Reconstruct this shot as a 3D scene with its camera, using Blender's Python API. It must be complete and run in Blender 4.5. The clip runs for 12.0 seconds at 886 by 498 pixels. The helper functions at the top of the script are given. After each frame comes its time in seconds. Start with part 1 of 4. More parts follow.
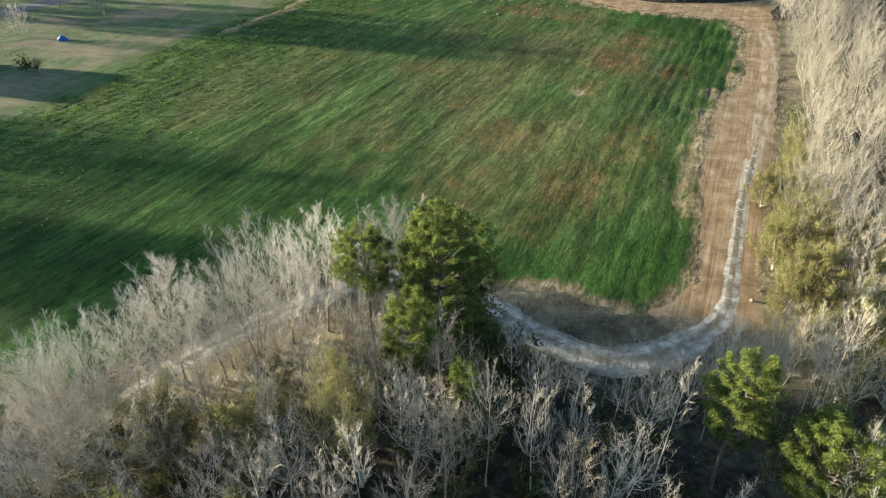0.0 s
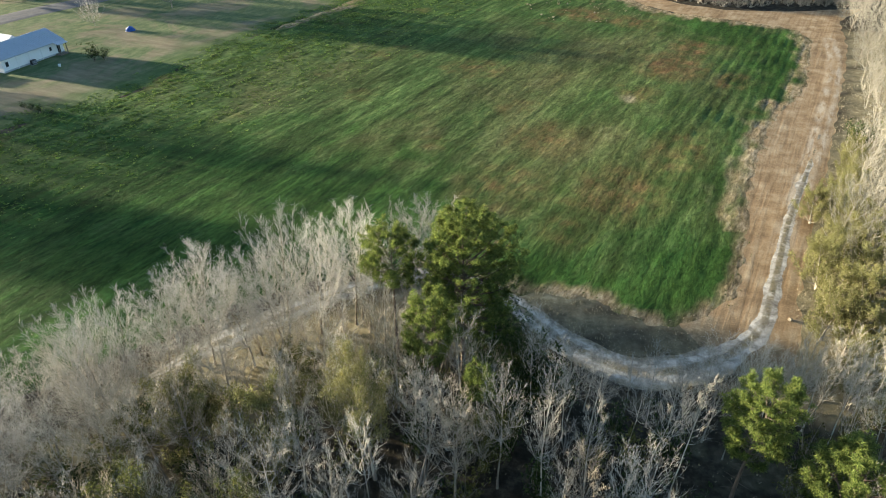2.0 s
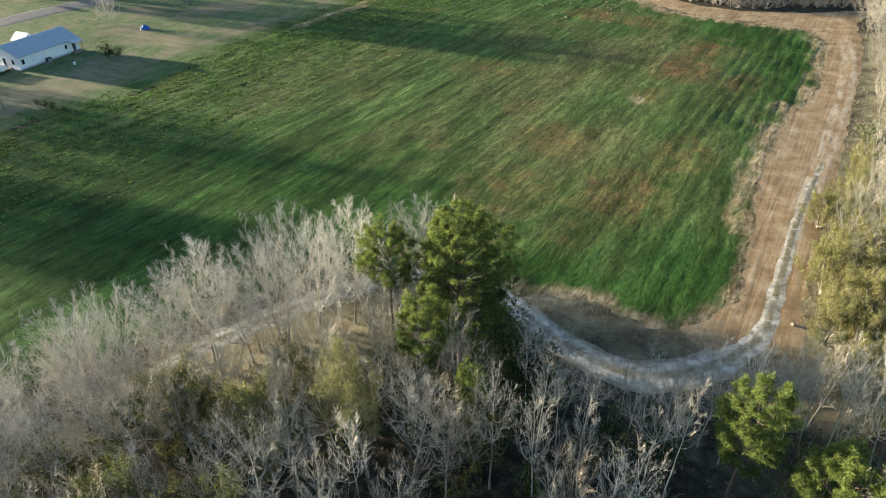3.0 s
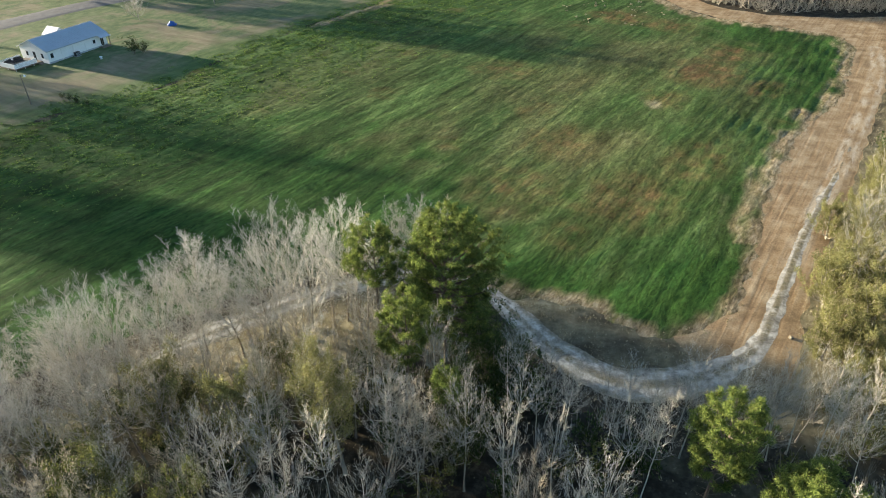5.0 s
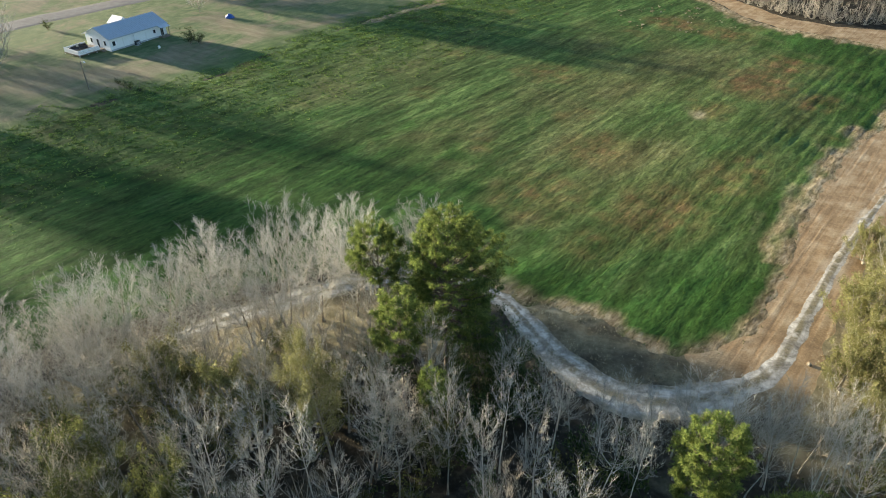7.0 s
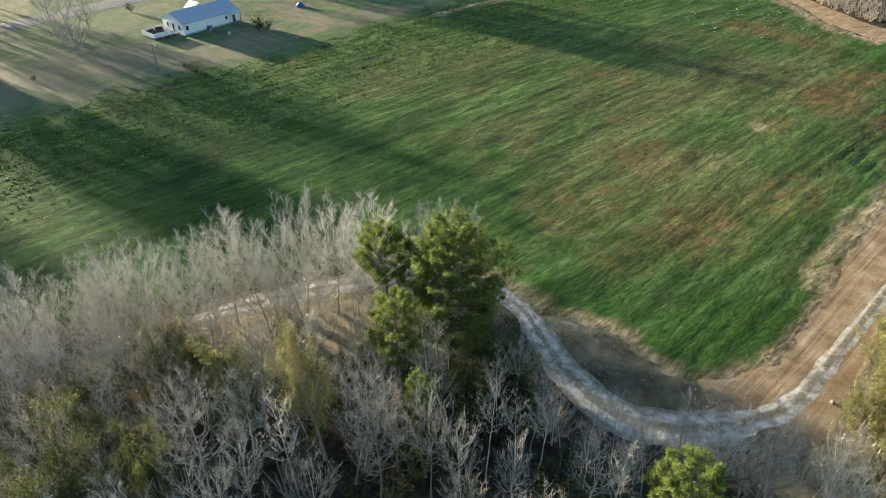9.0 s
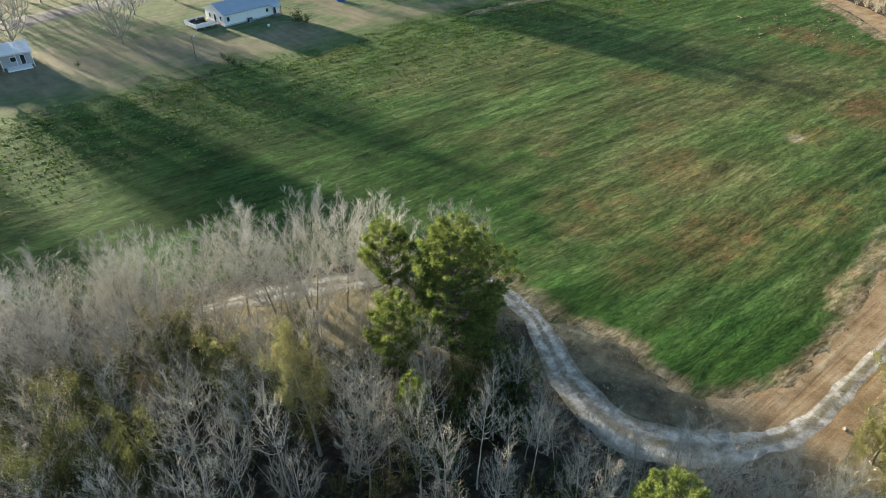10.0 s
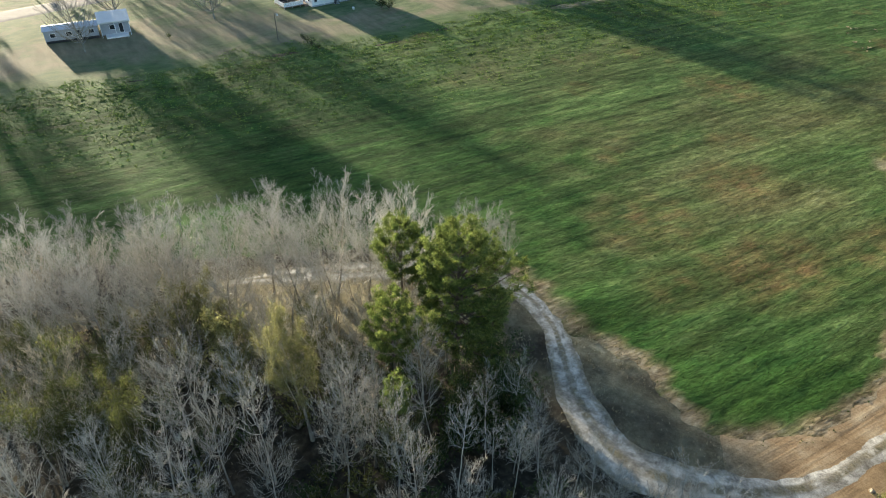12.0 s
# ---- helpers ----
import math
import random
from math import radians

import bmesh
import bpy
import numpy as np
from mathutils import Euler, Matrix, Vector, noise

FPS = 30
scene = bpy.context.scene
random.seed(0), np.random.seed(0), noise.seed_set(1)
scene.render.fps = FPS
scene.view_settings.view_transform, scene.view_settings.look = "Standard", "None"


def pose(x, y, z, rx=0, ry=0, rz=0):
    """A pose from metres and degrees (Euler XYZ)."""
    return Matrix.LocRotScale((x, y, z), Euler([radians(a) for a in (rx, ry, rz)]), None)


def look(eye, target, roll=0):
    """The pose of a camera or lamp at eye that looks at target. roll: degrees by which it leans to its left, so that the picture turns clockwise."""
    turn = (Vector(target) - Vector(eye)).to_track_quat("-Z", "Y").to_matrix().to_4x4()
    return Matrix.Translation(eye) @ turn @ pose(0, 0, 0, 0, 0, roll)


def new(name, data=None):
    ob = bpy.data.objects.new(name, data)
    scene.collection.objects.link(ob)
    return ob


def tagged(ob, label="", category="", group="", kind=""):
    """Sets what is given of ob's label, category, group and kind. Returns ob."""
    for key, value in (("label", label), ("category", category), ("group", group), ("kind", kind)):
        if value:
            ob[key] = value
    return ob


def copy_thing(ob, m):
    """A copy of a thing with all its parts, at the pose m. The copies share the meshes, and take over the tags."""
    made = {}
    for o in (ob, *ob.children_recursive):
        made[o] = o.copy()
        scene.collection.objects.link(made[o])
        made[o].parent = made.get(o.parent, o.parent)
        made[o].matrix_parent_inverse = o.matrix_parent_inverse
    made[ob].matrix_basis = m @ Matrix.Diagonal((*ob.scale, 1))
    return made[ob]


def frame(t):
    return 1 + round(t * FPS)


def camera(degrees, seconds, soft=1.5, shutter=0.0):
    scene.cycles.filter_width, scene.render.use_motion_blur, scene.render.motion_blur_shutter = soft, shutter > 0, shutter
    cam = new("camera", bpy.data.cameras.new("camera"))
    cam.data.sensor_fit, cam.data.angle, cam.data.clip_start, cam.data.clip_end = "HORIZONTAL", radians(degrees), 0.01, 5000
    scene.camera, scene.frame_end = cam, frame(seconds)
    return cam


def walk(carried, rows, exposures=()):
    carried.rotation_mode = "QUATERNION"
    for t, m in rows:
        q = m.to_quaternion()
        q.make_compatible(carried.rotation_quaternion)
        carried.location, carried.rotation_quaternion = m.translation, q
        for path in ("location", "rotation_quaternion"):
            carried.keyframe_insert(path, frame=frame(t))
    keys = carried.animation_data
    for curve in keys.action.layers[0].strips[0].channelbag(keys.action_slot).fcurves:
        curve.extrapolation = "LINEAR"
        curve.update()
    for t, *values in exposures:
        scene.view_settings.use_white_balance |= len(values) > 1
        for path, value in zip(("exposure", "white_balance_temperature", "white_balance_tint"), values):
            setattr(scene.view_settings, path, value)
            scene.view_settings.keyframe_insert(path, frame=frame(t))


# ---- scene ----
cam = camera(66.3, 12.0, soft=1.0)
PATH = [
    (0, (1.859, 0.953, 45.214), (1.846, 2.614, 44.099), -0.4),
    (0.5, (2.269, 0.972, 45.247), (2.235, 2.632, 44.132), -0.4),
    (1, (2.724, 0.891, 45.295), (2.642, 2.551, 44.183), -0.3),
    (1.5, (3.352, 0.816, 45.338), (3.226, 2.473, 44.225), -0.3),
    (2, (4.063, 0.808, 45.359), (3.897, 2.461, 44.245), -0.3),
    (2.5, (4.863, 0.842, 45.367), (4.659, 2.491, 44.254), -0.4),
    (3, (5.695, 0.934, 45.376), (5.483, 2.582, 44.262), -0.5),
    (5, (9.515, 1.48, 45.667), (9.213, 3.112, 44.551), -0.6),
    (5.5, (10.551, 1.664, 45.718), (10.213, 3.29, 44.603), -0.7),
    (6, (11.591, 1.853, 45.754), (11.215, 3.47, 44.64), -0.6),
    (6.5, (12.752, 2.161, 45.827), (12.334, 3.769, 44.712), -0.5),
    (7, (13.923, 2.552, 45.885), (13.461, 4.146, 44.768), -0.4),
    (9, (19.006, 5.027, 46.899), (18.35, 6.535, 45.761), -0.5),
    (9.5, (20.278, 5.868, 47.049), (19.572, 7.35, 45.907), -0.3),
    (10, (21.539, 6.87, 47.177), (20.779, 8.321, 46.03), -0.2),
    (10.5, (22.758, 8.009, 47.265), (21.944, 9.427, 46.113), -0.1),
    (11, (23.976, 9.19, 47.316), (23.11, 10.57, 46.156), -0.0),
    (11.5, (25.196, 10.399, 47.352), (24.277, 11.738, 46.184), 0.1),
    (12, (26.36, 11.538, 47.361), (25.391, 12.835, 46.187), 0.3),
]
walk(cam, [(t, look(eye, target, roll)) for t, eye, target, roll in PATH], exposures=[(0, 2.1), (12, 2.1)])

# ---- light: a low evening sun and a clear sky ----
SUN_ELEVATION = radians(7.0)
SUN_FROM = Vector((-0.969, 0.245, 0)).normalized()
world = bpy.data.worlds.new("world")
scene.world = world
world.use_nodes = True
sky = world.node_tree.nodes.new("ShaderNodeTexSky")
sky.sky_type, sky.sun_disc = "NISHITA", False
sky.ozone_density, sky.dust_density = 2.4, 0.8
sky.sun_elevation, sky.sun_rotation = SUN_ELEVATION, math.atan2(SUN_FROM.x, SUN_FROM.y)
world.node_tree.links.new(sky.outputs[0], world.node_tree.nodes["Background"].inputs[0])
world.node_tree.nodes["Background"].inputs[1].default_value = 0.087
sun_data = bpy.data.lights.new("sun", "SUN")
sun_data.energy, sun_data.angle, sun_data.color = 5.0, radians(1.2), (1.0, 0.87, 0.65)
sun = new("sun", sun_data)
sun.matrix_world = look(SUN_FROM * 100 + Vector((0, 0, 100 * math.tan(SUN_ELEVATION))), (0, 0, 0))


# ---- materials ----
def node(nt, kind, **sets):
    n = nt.nodes.new(kind)
    for k, v in sets.items():
        if k in n.inputs:
            n.inputs[k].default_value = v
    return n


def noise_tex(nt, vec, scale, detail=4.0, rough=0.55, distortion=0.0):
    n = node(nt, "ShaderNodeTexNoise", Scale=scale, Detail=detail, Roughness=rough, Distortion=distortion)
    nt.links.new(vec, n.inputs["Vector"])
    return n.outputs["Fac"]


def ramp(nt, fac, *stops):
    n = nt.nodes.new("ShaderNodeValToRGB")
    while len(n.color_ramp.elements) < len(stops):
        n.color_ramp.elements.new(0.5)
    for e, (p, c) in zip(n.color_ramp.elements, stops):
        e.position = p
        e.color = (*c, 1) if isinstance(c, tuple) else (c, c, c, 1)
    nt.links.new(fac, n.inputs[0])
    return n.outputs[0]


def mix(nt, fac, a, b, blend="MIX"):
    n = nt.nodes.new("ShaderNodeMix")
    n.data_type, n.blend_type = "RGBA", blend
    for value, socket in ((fac, n.inputs[0]), (a, n.inputs[6]), (b, n.inputs[7])):
        if isinstance(value, (int, float)):
            socket.default_value = value
        elif isinstance(value, tuple):
            socket.default_value = (*value, 1)
        else:
            nt.links.new(value, socket)
    return n.outputs[2]


def position(nt, scale=(1, 1, 1), turn=0.0, local=False):
    """World place, or the thing's own, turned about z and stretched."""
    if local:
        out = nt.nodes.new("ShaderNodeTexCoord").outputs["Object"]
    else:
        out = nt.nodes.new("ShaderNodeNewGeometry").outputs["Position"]
    a = node(nt, "ShaderNodeMapping", Rotation=(0, 0, radians(turn)))
    b = node(nt, "ShaderNodeMapping", Scale=scale)
    nt.links.new(out, a.inputs["Vector"])
    nt.links.new(a.outputs[0], b.inputs["Vector"])
    return b.outputs[0]


def shader(name, rough=0.9, spec=0.2):
    m = bpy.data.materials.new(name)
    m.use_nodes = True
    nt = m.node_tree
    b = nt.nodes["Principled BSDF"]
    b.inputs["Roughness"].default_value = rough
    b.inputs["Specular IOR Level"].default_value = spec
    return m, nt, b


def bump(nt, b, height, strength=0.5, distance=0.1):
    n = node(nt, "ShaderNodeBump", Strength=strength, Distance=distance)
    nt.links.new(height, n.inputs["Height"])
    nt.links.new(n.outputs[0], b.inputs["Normal"])


def attribute(nt, name):
    n = nt.nodes.new("ShaderNodeAttribute")
    n.attribute_name = name
    return n.outputs["Fac"]


def random_tone(nt, low, high):
    """A brightness that differs from object to object."""
    info = nt.nodes.new("ShaderNodeObjectInfo")
    return ramp(nt, info.outputs["Random"], (0, low), (1, high))


ROW_TURN = 65.5   # turns the crop rows' direction on to x


def crop_material():
    m, nt, b = shader("crop", 0.9, 0.06)
    p = position(nt)
    rows = position(nt, (0.15, 1.0, 1.0), -ROW_TURN)
    rows_fine = position(nt, (0.3, 1.0, 1.0), -ROW_TURN)
    patch = noise_tex(nt, position(nt, (0.45, 1.0, 1.0), -ROW_TURN), 0.055, 5, 0.6, 0.4)
    green = ramp(nt, noise_tex(nt, rows, 0.75, 5, 0.65), (0.3, (0.022, 0.055, 0.013)), (0.5, (0.048, 0.100, 0.025)), (0.68, (0.102, 0.157, 0.050)))
    dry = ramp(nt, noise_tex(nt, rows_fine, 1.1, 5, 0.7), (0.3, (0.085, 0.080, 0.032)), (0.55, (0.155, 0.150, 0.062)), (0.75, (0.27, 0.26, 0.13)))
    c = mix(nt, mix(nt, 1.0, ramp(nt, patch, (0.36, 0.15), (0.64, 0.85)), attribute(nt, "worn"), "MULTIPLY"), green, dry)
    red = noise_tex(nt, p, 0.07, 4, 0.6, 0.3)
    c = mix(nt, ramp(nt, red, (0.60, 0.0), (0.70, 0.35)), c, (0.17, 0.085, 0.036))
    brown = ramp(nt, noise_tex(nt, rows_fine, 0.9, 5, 0.7), (0.35, (0.085, 0.085, 0.030)), (0.5, (0.19, 0.105, 0.048)), (0.68, (0.30, 0.17, 0.085)))
    c = mix(nt, attribute(nt, "russet"), c, brown)
    c = mix(nt, attribute(nt, "lush"), c, ramp(nt, noise_tex(nt, rows, 0.6, 5, 0.6), (0.35, (0.015, 0.050, 0.011)), (0.65, (0.048, 0.110, 0.022))))
    c = mix(nt, attribute(nt, "bare"), c, ramp(nt, noise_tex(nt, rows_fine, 1.2, 4), (0.3, (0.20, 0.16, 0.09)), (0.7, (0.40, 0.34, 0.22))))
    edge_soil = ramp(nt, noise_tex(nt, rows_fine, 1.6, 5, 0.65), (0.34, (0.16, 0.125, 0.062)), (0.5, (0.31, 0.23, 0.135)), (0.66, (0.46, 0.37, 0.24)))
    c = mix(nt, attribute(nt, "margin"), c, edge_soil)
    fine = noise_tex(nt, position(nt, (0.4, 1.0, 1.0), -ROW_TURN), 2.4, 5, 0.72, 0.6)
    c = mix(nt, 1.0, c, ramp(nt, fine, (0.32, 0.5), (0.68, 1.48)), "MULTIPLY")
    streak = noise_tex(nt, position(nt, (0.22, 1.0, 1.0), -ROW_TURN), 0.55, 4, 0.65, 0.8)
    c = mix(nt, 1.0, c, ramp(nt, streak, (0.33, 0.70), (0.67, 1.27)), "MULTIPLY")
    swath = noise_tex(nt, position(nt, (0.16, 1.0, 1.0), -ROW_TURN), 0.2, 3, 0.6, 0.6)
    c = mix(nt, 1.0, c, ramp(nt, swath, (0.36, 0.72), (0.64, 1.28)), "MULTIPLY")
    nt.links.new(c, b.inputs["Base Color"])
    bump(nt, b, mix(nt, 0.45, streak, fine), 0.9, 0.22)
    return m


def soil_material(name, dark, mid, light, streak_turn=-66.0, strength=0.6, scale=1.0):
    m, nt, b = shader(name, 0.95, 0.1)
    p = position(nt)
    streak = noise_tex(nt, position(nt, (0.035, 1.0, 1.0), streak_turn), 1.5 * scale, 5, 0.7, 0.3)
    blot = noise_tex(nt, p, 0.3 * scale, 5, 0.6)
    c = ramp(nt, mix(nt, 0.62, streak, blot), (0.36, dark), (0.5, mid), (0.64, light))
    turf = ramp(nt, noise_tex(nt, p, 0.9, 6, 0.7), (0.3, (0.10, 0.085, 0.052)), (0.5, (0.19, 0.155, 0.10)), (0.7, (0.33, 0.28, 0.19)))
    c = mix(nt, attribute(nt, "turf"), c, turf)
    pale = ramp(nt, noise_tex(nt, position(nt, (0.25, 1, 1), streak_turn), 0.9, 5, 0.7), (0.42, 0.0), (0.54, 1.0))
    c = mix(nt, mix(nt, 1.0, attribute(nt, "rut"), pale, "MULTIPLY"), c, (0.54, 0.46, 0.345))
    fine = noise_tex(nt, p, 5.0, 5, 0.7)
    c = mix(nt, 1.0, c, ramp(nt, fine, (0.3, 0.72), (0.7, 1.25)), "MULTIPLY")
    nt.links.new(c, b.inputs["Base Color"])
    bump(nt, b, mix(nt, 0.3, streak, fine), strength, 0.12)
    return m


def sand_material():
    m, nt, b = shader("sand", 0.95, 0.1)
    p = position(nt)
    across = attribute(nt, "across")
    c = ramp(nt, noise_tex(nt, p, 0.9, 5, 0.65), (0.3, (0.24, 0.215, 0.18)), (0.46, (0.47, 0.44, 0.38)), (0.7, (0.74, 0.71, 0.64)))
    grass = ramp(nt, noise_tex(nt, p, 1.5, 5, 0.7), (0.35, (0.12, 0.11, 0.06)), (0.65, (0.28, 0.23, 0.14)))
    strip = mix(nt, 1.0, ramp(nt, across, (0.0, 1.0), (0.22, 0.85), (0.38, 0.0), (0.78, 0.0), (1.0, 0.8)), ramp(nt, noise_tex(nt, p, 0.6, 4, 0.6), (0.33, 0.0), (0.5, 1.0)), "MULTIPLY")
    c = mix(nt, strip, c, grass)
    c = mix(nt, ramp(nt, noise_tex(nt, p, 0.42, 5, 0.7, 0.8), (0.47, 0.0), (0.58, 0.75)), c, ramp(nt, noise_tex(nt, p, 1.8, 4, 0.7), (0.35, (0.13, 0.12, 0.095)), (0.65, (0.33, 0.30, 0.25))))
    fine = noise_tex(nt, p, 6.0, 4, 0.7)
    c = mix(nt, 1.0, c, ramp(nt, fine, (0.3, 0.8), (0.7, 1.15)), "MULTIPLY")
    nt.links.new(c, b.inputs["Base Color"])
    bump(nt, b, fine, 0.5, 0.08)
    return m


def ground_material():
    m, nt, b = shader("ground", 0.95, 0.1)
    p = position(nt)
    # Litter is coloured near black: the canopy's shade is put into its brown.
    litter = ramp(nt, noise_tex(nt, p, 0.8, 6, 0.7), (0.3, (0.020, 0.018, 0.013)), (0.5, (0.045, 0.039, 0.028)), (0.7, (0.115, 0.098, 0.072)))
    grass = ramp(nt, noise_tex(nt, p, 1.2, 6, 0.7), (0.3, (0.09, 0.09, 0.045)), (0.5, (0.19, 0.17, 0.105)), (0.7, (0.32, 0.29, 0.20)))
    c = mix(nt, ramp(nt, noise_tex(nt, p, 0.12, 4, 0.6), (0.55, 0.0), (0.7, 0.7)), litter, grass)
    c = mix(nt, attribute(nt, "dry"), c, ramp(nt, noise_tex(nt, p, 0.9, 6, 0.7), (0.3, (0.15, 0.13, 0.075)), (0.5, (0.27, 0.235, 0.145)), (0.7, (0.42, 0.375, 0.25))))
    nt.links.new(c, b.inputs["Base Color"])
    bump(nt, b, noise_tex(nt, p, 4.0, 5, 0.7), 0.8, 0.15)
    return m


def lawn_material():
    m, nt, b = shader("lawn", 0.9, 0.12)
    p = position(nt)
    g = ramp(nt, noise_tex(nt, position(nt, (1, 0.5, 1), 20), 0.6, 6, 0.7), (0.3, (0.050, 0.090, 0.034)), (0.5, (0.108, 0.150, 0.062)), (0.7, (0.20, 0.215, 0.105)))
    tan = ramp(nt, noise_tex(nt, position(nt, (0.25, 1, 1), 20), 0.6, 5, 0.6), (0.3, (0.155, 0.127, 0.080)), (0.7, (0.30, 0.25, 0.165)))
    c = mix(nt, ramp(nt, noise_tex(nt, p, 0.075, 5, 0.65, 0.5), (0.49, 0.0), (0.60, 0.8)), g, tan)
    c = mix(nt, attribute(nt, "soil"), c, tan)
    crop = ramp(nt, noise_tex(nt, position(nt, (0.25, 1, 1), -ROW_TURN), 0.75, 5, 0.65), (0.3, (0.028, 0.066, 0.015)), (0.5, (0.062, 0.118, 0.028)), (0.68, (0.125, 0.18, 0.058)))
    c = mix(nt, attribute(nt, "spread"), c, crop)
    nt.links.new(c, b.inputs["Base Color"])
    bump(nt, b, noise_tex(nt, p, 3.0, 5, 0.7), 0.6, 0.1)
    return m


def asphalt_material():
    m, nt, b = shader("asphalt", 0.85, 0.3)
    p = position(nt)
    c = ramp(nt, noise_tex(nt, p, 0.7, 6, 0.65), (0.3, (0.085, 0.086, 0.09)), (0.7, (0.15, 0.15, 0.152)))
    nt.links.new(c, b.inputs["Base Color"])
    bump(nt, b, noise_tex(nt, p, 20.0, 3), 0.2, 0.02)
    return m


def bark_material(name, dark, light, low=0.75, high=1.2, rough=0.85, spec=0.2):
    m, nt, b = shader(name, rough, spec)
    p = position(nt, (3, 3, 0.8), 0, True)
    c = ramp(nt, noise_tex(nt, p, 1.2, 5, 0.7), (0.32, dark), (0.66, light))
    c = mix(nt, 1.0, c, random_tone(nt, low, high), "MULTIPLY")
    nt.links.new(c, b.inputs["Base Color"])
    bump(nt, b, noise_tex(nt, p, 6.0, 4), 0.5, 0.03)
    return m


def foliage_material(name, dark, mid, light, through_light=0.35, patch=0.5):
    """Leaves and needles: colour differs from clump to clump; some light comes through."""
    m, nt, b = shader(name, 0.75, 0.08)
    isl = nt.nodes.new("ShaderNodeNewGeometry").outputs["Random Per Island"]
    c = ramp(nt, isl, (0.0, dark), (0.5, mid), (1.0, light))
    c = mix(nt, 1.0, c, ramp(nt, noise_tex(nt, position(nt), patch, 3), (0.34, 0.6), (0.66, 1.3)), "MULTIPLY")
    nt.links.new(c, b.inputs["Base Color"])
    tr = nt.nodes.new("ShaderNodeBsdfTranslucent")
    nt.links.new(c, tr.inputs["Color"])
    blend = node(nt, "ShaderNodeMixShader", Fac=through_light)
    nt.links.new(b.outputs[0], blend.inputs[1])
    nt.links.new(tr.outputs[0], blend.inputs[2])
    nt.links.new(blend.outputs[0], nt.nodes["Material Output"].inputs["Surface"])
    return m


def paint_material(name, colour, rough=0.55, metal=0.0, stain=0.25):
    m, nt, b = shader(name, rough, 0.4)
    b.inputs["Metallic"].default_value = metal
    p = position(nt)
    c = mix(nt, ramp(nt, noise_tex(nt, p, 0.9, 5, 0.6), (0.4, 0.0), (0.75, stain)), colour, tuple(v * 0.5 for v in colour))
    c = mix(nt, 1.0, c, ramp(nt, noise_tex(nt, p, 9.0, 3), (0.3, 0.93), (0.7, 1.05)), "MULTIPLY")
    nt.links.new(c, b.inputs["Base Color"])
    bump(nt, b, noise_tex(nt, p, 12.0, 3), 0.1, 0.01)
    return m


CROP = crop_material()
DIRT = soil_material("dirt", (0.20, 0.132, 0.072), (0.35, 0.245, 0.14), (0.50, 0.39, 0.25))
SAND = sand_material()
GROUND = ground_material()
LAWN = lawn_material()
ASPHALT = asphalt_material()
BARK_PALE = bark_material("pale_bark", (0.24, 0.225, 0.19), (0.49, 0.465, 0.40))
BARK_GREY = bark_material("grey_bark", (0.18, 0.16, 0.125), (0.42, 0.385, 0.32))
TWIG_PALE = bark_material("pale_twig", (0.385, 0.38, 0.345), (0.55, 0.542, 0.50), 0.75, 1.2, 0.65, 0.35)
BARK_WHITE = bark_material("white_bark", (0.40, 0.375, 0.31), (0.66, 0.62, 0.53), 0.75, 1.2, 0.65, 0.35)
TWIG_GREY = bark_material("grey_twig", (0.395, 0.367, 0.31), (0.59, 0.553, 0.475), 0.75, 1.2, 0.65, 0.35)
TWIG_BROWN = bark_material("brown_twig", (0.175, 0.15, 0.115), (0.33, 0.285, 0.225))
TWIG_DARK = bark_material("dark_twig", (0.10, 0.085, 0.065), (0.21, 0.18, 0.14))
TWIG_TAN = bark_material("tan_twig", (0.40, 0.335, 0.245), (0.58, 0.50, 0.385), 0.75, 1.2, 0.65, 0.35)
TWIG_CREAM = bark_material("cream_twig", (0.235, 0.223, 0.18), (0.40, 0.38, 0.315))
BARK_BROWN = bark_material("brown_bark", (0.11, 0.095, 0.07), (0.30, 0.265, 0.21))
BARK_PINE = bark_material("pine_bark", (0.09, 0.07, 0.055), (0.24, 0.19, 0.15))
NEEDLE = foliage_material("pine_needle", (0.066, 0.105, 0.030), (0.158, 0.205, 0.056), (0.275, 0.322, 0.092), 0.45, 1.4)
BUD = foliage_material("spring_bud", (0.15, 0.15, 0.056), (0.225, 0.222, 0.092), (0.31, 0.305, 0.14), 0.4, 0.25)
YOUNG_LEAF = foliage_material("young_leaf", (0.055, 0.065, 0.022), (0.10, 0.112, 0.036), (0.165, 0.17, 0.062), 0.35)
DARK_LEAF = foliage_material("dark_leaf", (0.03, 0.048, 0.018), (0.055, 0.08, 0.026), (0.10, 0.125, 0.04), 0.25)
SHADE_LEAF = foliage_material("shade_leaf", (0.035, 0.060, 0.022), (0.065, 0.10, 0.034), (0.12, 0.155, 0.05), 0.3)
OLIVE_LEAF = foliage_material("olive_leaf", (0.06, 0.065, 0.022), (0.12, 0.125, 0.04), (0.20, 0.20, 0.07), 0.25)
GRASS = foliage_material("grass_blade", (0.032, 0.076, 0.013), (0.056, 0.112, 0.020), (0.095, 0.155, 0.032), 0.5)
WEED = foliage_material("weed_leaf", (0.085, 0.175, 0.03), (0.17, 0.265, 0.055), (0.33, 0.40, 0.14), 0.5)
STRAW = foliage_material("straw", (0.20, 0.17, 0.10), (0.36, 0.31, 0.20), (0.52, 0.47, 0.34), 0.3)
WHITE = paint_material("white_siding", (0.88, 0.89, 0.90), 0.5, 0, 0.1)
ROOF = paint_material("metal_roof", (0.50, 0.55, 0.61), 0.4, 0.3, 0.2)
